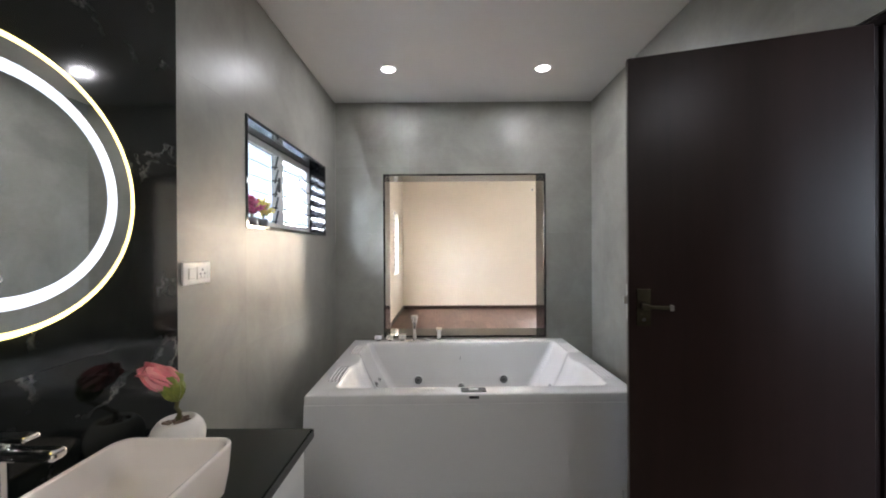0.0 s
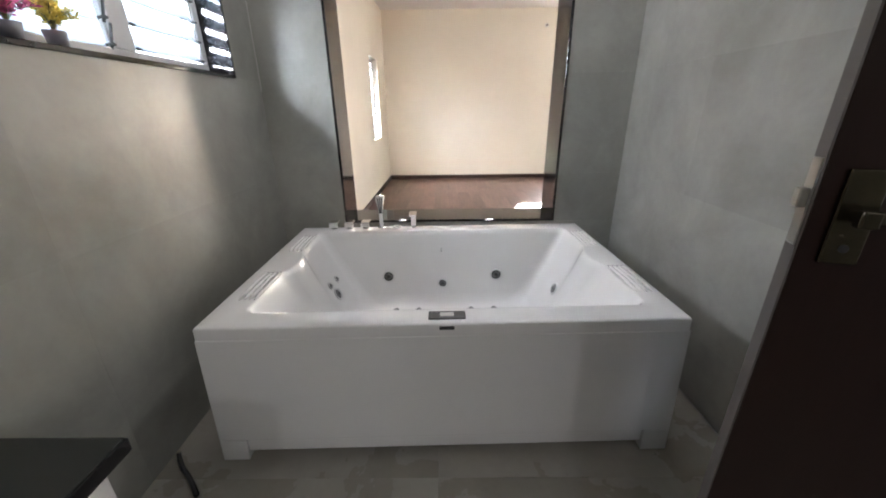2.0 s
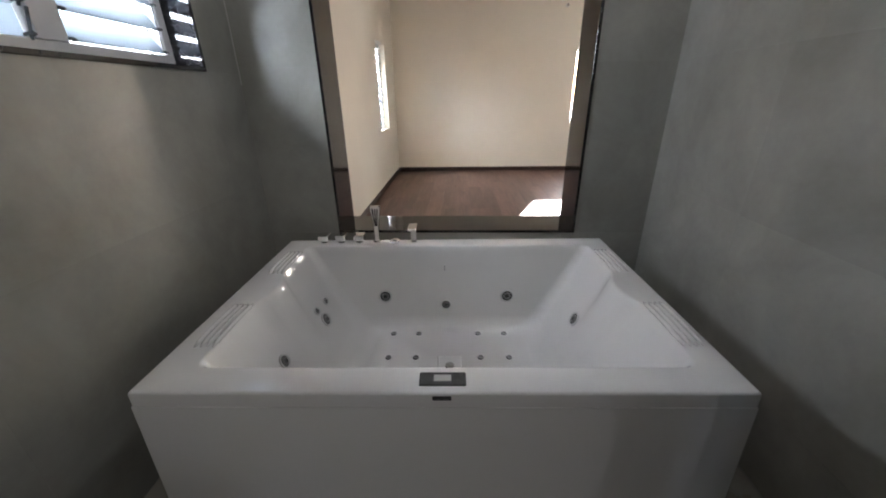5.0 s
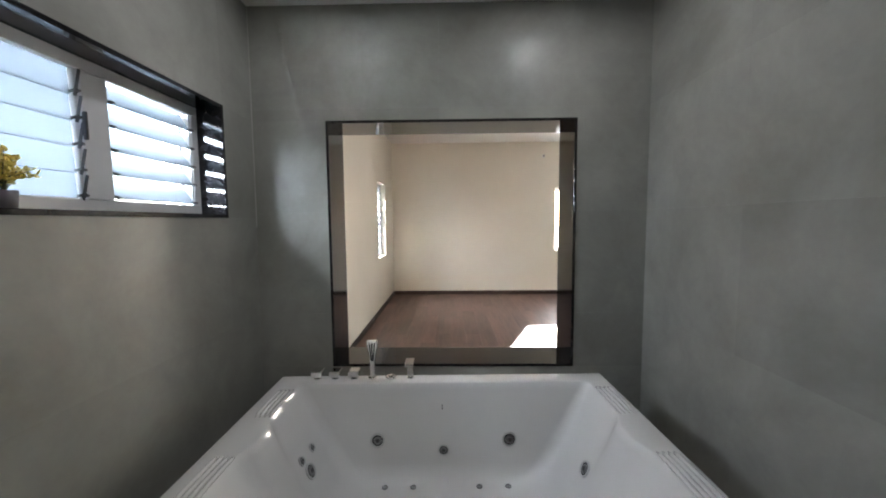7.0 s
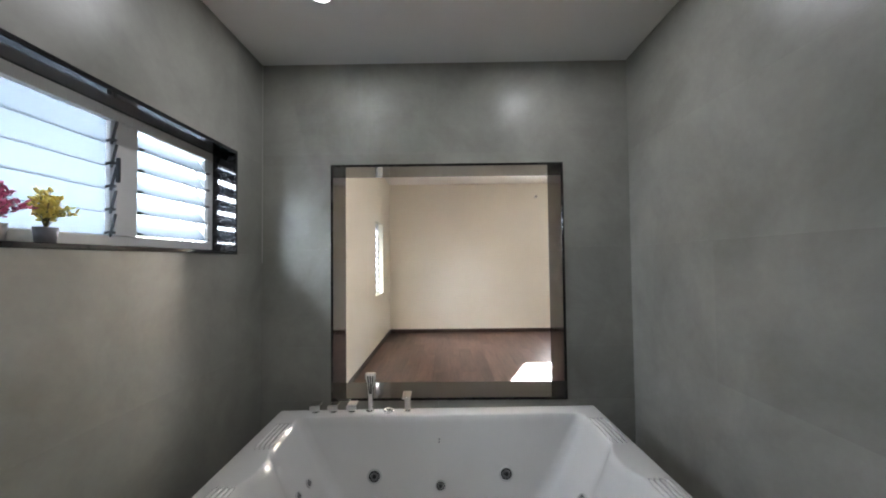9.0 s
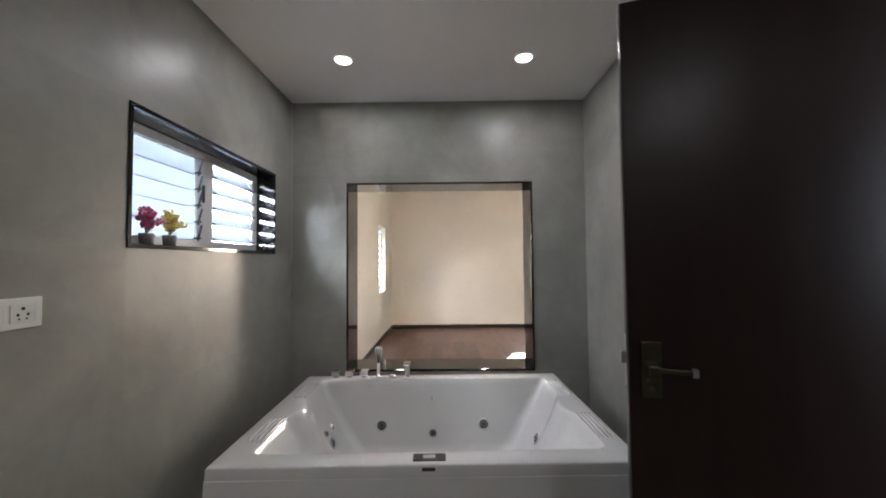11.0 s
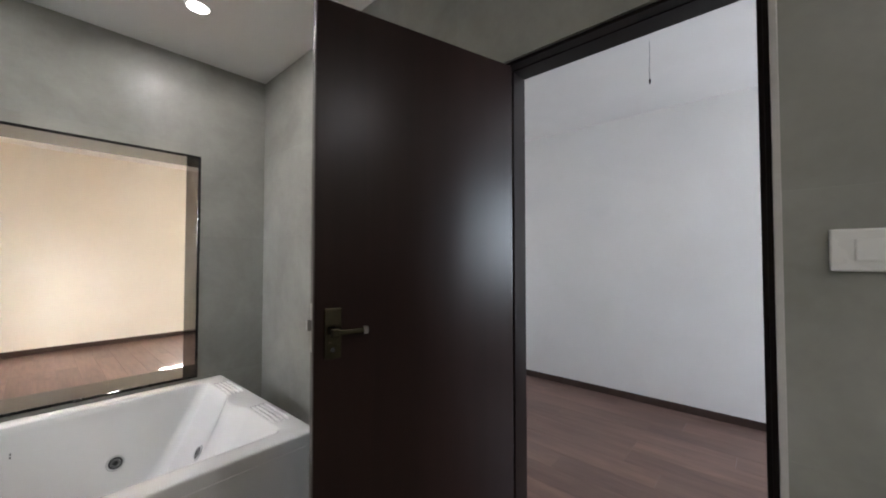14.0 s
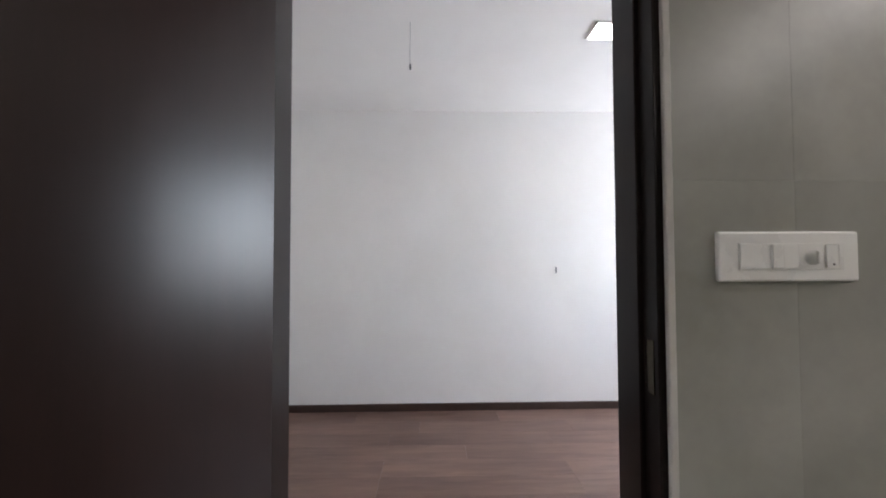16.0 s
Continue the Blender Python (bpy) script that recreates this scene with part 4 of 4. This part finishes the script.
# ---- small artificial plants on the window sill ----
def sill_plant(name, at, leafmat, label, spread, seed, potmat):
    r = random.Random(seed)
    t = thing(name, at, label, "plant", "plants on the window sill")
    part("pot", lathe(bmesh.new(), [(0, 0), (0.024, 0), (0.029, 0.050), (0.026, 0.050), (0.025, 0.042), (0, 0.042)], 24), potmat, t, "small grey pot", True)
    bm = bmesh.new()
    for k in range(17):
        a, out, top = k * 2.4, spread * (0.2 + 0.8 * ((k * 5) % 17) / 16), 0.160 - 0.070 * ((k * 5) % 17) / 16
        root = Vector((0, 0, 0.045))
        tip = Vector((out * math.cos(a), out * math.sin(a), top))
        mid = (root + tip) / 2 + Vector((-0.15 * out * math.cos(a), -0.15 * out * math.sin(a), 0.012))
        part("stem", tube(bmesh.new(), [root, mid, tip], 0.0013, 5), M_STEM, t)
        for j in range(24):
            f = 0.30 + 0.70 * j / 23
            c = root.lerp(mid, min(1, f * 2)) if f < 0.5 else mid.lerp(tip, f * 2 - 1)
            m = Matrix.Translation(c) @ pose(0, 0, 0, r.uniform(-50, 50), r.uniform(-70, 10), r.uniform(0, 360))
            n = r.uniform(0.014, 0.025)
            v = [bm.verts.new(m @ Vector(p)) for p in ((0, 0, 0), (n * 0.5, n * 0.30, 0.002), (n, 0, 0.001), (n * 0.5, -n * 0.30, 0.002), (n * 0.5, 0, -0.002))]
            for i in range(4):
                bm.faces.new((v[i], v[(i + 1) % 4], v[4]))
            bm.faces.new((v[3], v[2], v[1], v[0]))
    tagged(part("foliage", bm, leafmat, t, "many small coloured leaves"), kind="stuff")


sill_plant("potted_plant", (-0.058, 3.185, SIDE[2] + 0.018), M_MAGENTA, "magenta artificial plant in a grey pot on the sill", 0.066, 3, M_GREYPOT)
sill_plant("potted_plant", (-0.062, 3.319, SIDE[2] + 0.018), M_YELLOW, "yellow artificial plant in a grey pot on the sill", 0.066, 9, M_GREYPOT)


# ---- tiles, slabs and planks ----
def piece(name, u0, u1, z0, z1, axis, face, depth, material, parent, cache={}):
    """A flat piece on a wall (axis x or y, out to face) or on the floor (axis z), with a chamfered edge; alike ones share a mesh."""
    w, h = round(u1 - u0, 4), round(z1 - z0, 4)
    key = (w, h, axis, depth, material.name)
    if key not in cache:
        s, c = (1 if depth > 0 else -1), 0.0002
        bm, d = bmesh.new(), abs(depth)
        lo = [(-w / 2, -h / 2), (w / 2, -h / 2), (w / 2, h / 2), (-w / 2, h / 2)]
        tri = lambda u, z, a: (a, u, z) if axis == "x" else ((u, a, z) if axis == "y" else (u, z, a))
        r0 = [bm.verts.new(tri(u, z, -s * d)) for u, z in lo]
        r1 = [bm.verts.new(tri(u, z, -s * c)) for u, z in lo]
        r2 = [bm.verts.new(tri(u * (1 - 2 * c / w), z * (1 - 2 * c / h), 0)) for u, z in lo]
        for a, b in ((r0, r1), (r1, r2)):
            for k in range(4):
                bm.faces.new((a[k], a[(k + 1) % 4], b[(k + 1) % 4], b[k]))
        bm.faces.new(r2)
        bmesh.ops.recalc_face_normals(bm, faces=bm.faces)
        me = bpy.data.meshes.new(name)
        bm.to_mesh(me)
        bm.free()
        me.materials.append(material)
        cache[key] = me
    ob = new(name, cache[key])
    u, z = (u0 + u1) / 2, (z0 + z1) / 2
    ob.location = (face, u, z) if axis == "x" else ((u, face, z) if axis == "y" else (u, z, face))
    ob.parent = parent
    return ob


def clad(name, axis, face, depth, us, zs, holes, material, parent, gap=0.0001):
    for ua, ub in zip(us, us[1:]):
        for za, zb in zip(zs, zs[1:]):
            for r in cut_rects([(ua, ub, za, zb)], holes):
                if r[1] - r[0] > 0.004 and r[3] - r[2] > 0.004:
                    piece(name, r[0] + gap, r[1] - gap, r[2] + gap, r[3] - gap, axis, face, depth, material, parent)


ZS = (0.0, 0.315, 0.92, 1.53, 2.13, 2.71)
EDGE = 2.544
clad("tile", "x", 0.0, TILE_T, (-0.6, 0.2, 1.4, EDGE), (0.0, 0.315, 0.69), [], M_TILE, wall_left)
clad("tile", "x", 0.0, TILE_T, (EDGE, SIDE[0], SIDE[1], 4.5), (0.0, 0.315, 0.92, SIDE[2], SIDE[3], 2.71), [SIDE], M_TILE, wall_left)
clad("marble_slab", "x", 0.012, 0.020, (-0.6, 0.1, 1.3, EDGE), (0.72, 1.10, 1.70, 2.30, 2.71), [], M_MARBLE, wall_left, 0.0006)
clad("tile", "y", 4.5, -TILE_T, (0.0, 1.1, 2.31), ZS, [WIN], M_TILE, wall_back)
clad("tile", "x", 2.31, -TILE_T, (-0.6, 0.2, 1.41, 2.6, 3.8, 4.5), ZS, [DOOR_H], M_TILE, wall_right)
clad("tile", "y", -0.6, TILE_T, (0.0, 1.1, 2.31), ZS, [], M_TILE, wall_south)
clad("tile", "z", 0.0, 0.010, (0.0, 1.10, 2.30), (-0.6, 0.03, 0.63, 1.23, 1.83, 2.43, 3.03, 3.63, 4.23, 4.5), [], M_FLOORTILE, floor_bath)
clad("threshold", "z", 0.036, 0.046, (2.304, 2.46), (1.66, 2.39), [], M_GRANITE, floor_bath)


def planks(x0, x1, y0, y1, width, length, parent, seed, top=0.0):
    r = random.Random(seed)
    n = int(math.ceil((x1 - x0) / width))
    for k in range(n):
        xa, xb = x0 + k * width, min(x1, x0 + (k + 1) * width)
        y = y0 - r.choice((0.2, 0.5, 0.8, 1.0)) * length * 0.9
        while y < y1:
            ya, yb = max(y, y0), min(y + length, y1)
            if yb - ya > 0.03 and xb - xa > 0.01:
                piece("plank", xa + 0.0006, xb - 0.0006, ya + 0.0006, yb - 0.0006, "z", top, 0.014, M_WOOD, parent)
            y += length


planks(0.02, 4.97, 4.77, 9.59, 0.19, 1.22, floor_bed, 5)
planks(2.46, 4.97, -1.6, 4.41, 0.19, 1.22, floor_lobby, 6, 0.035)
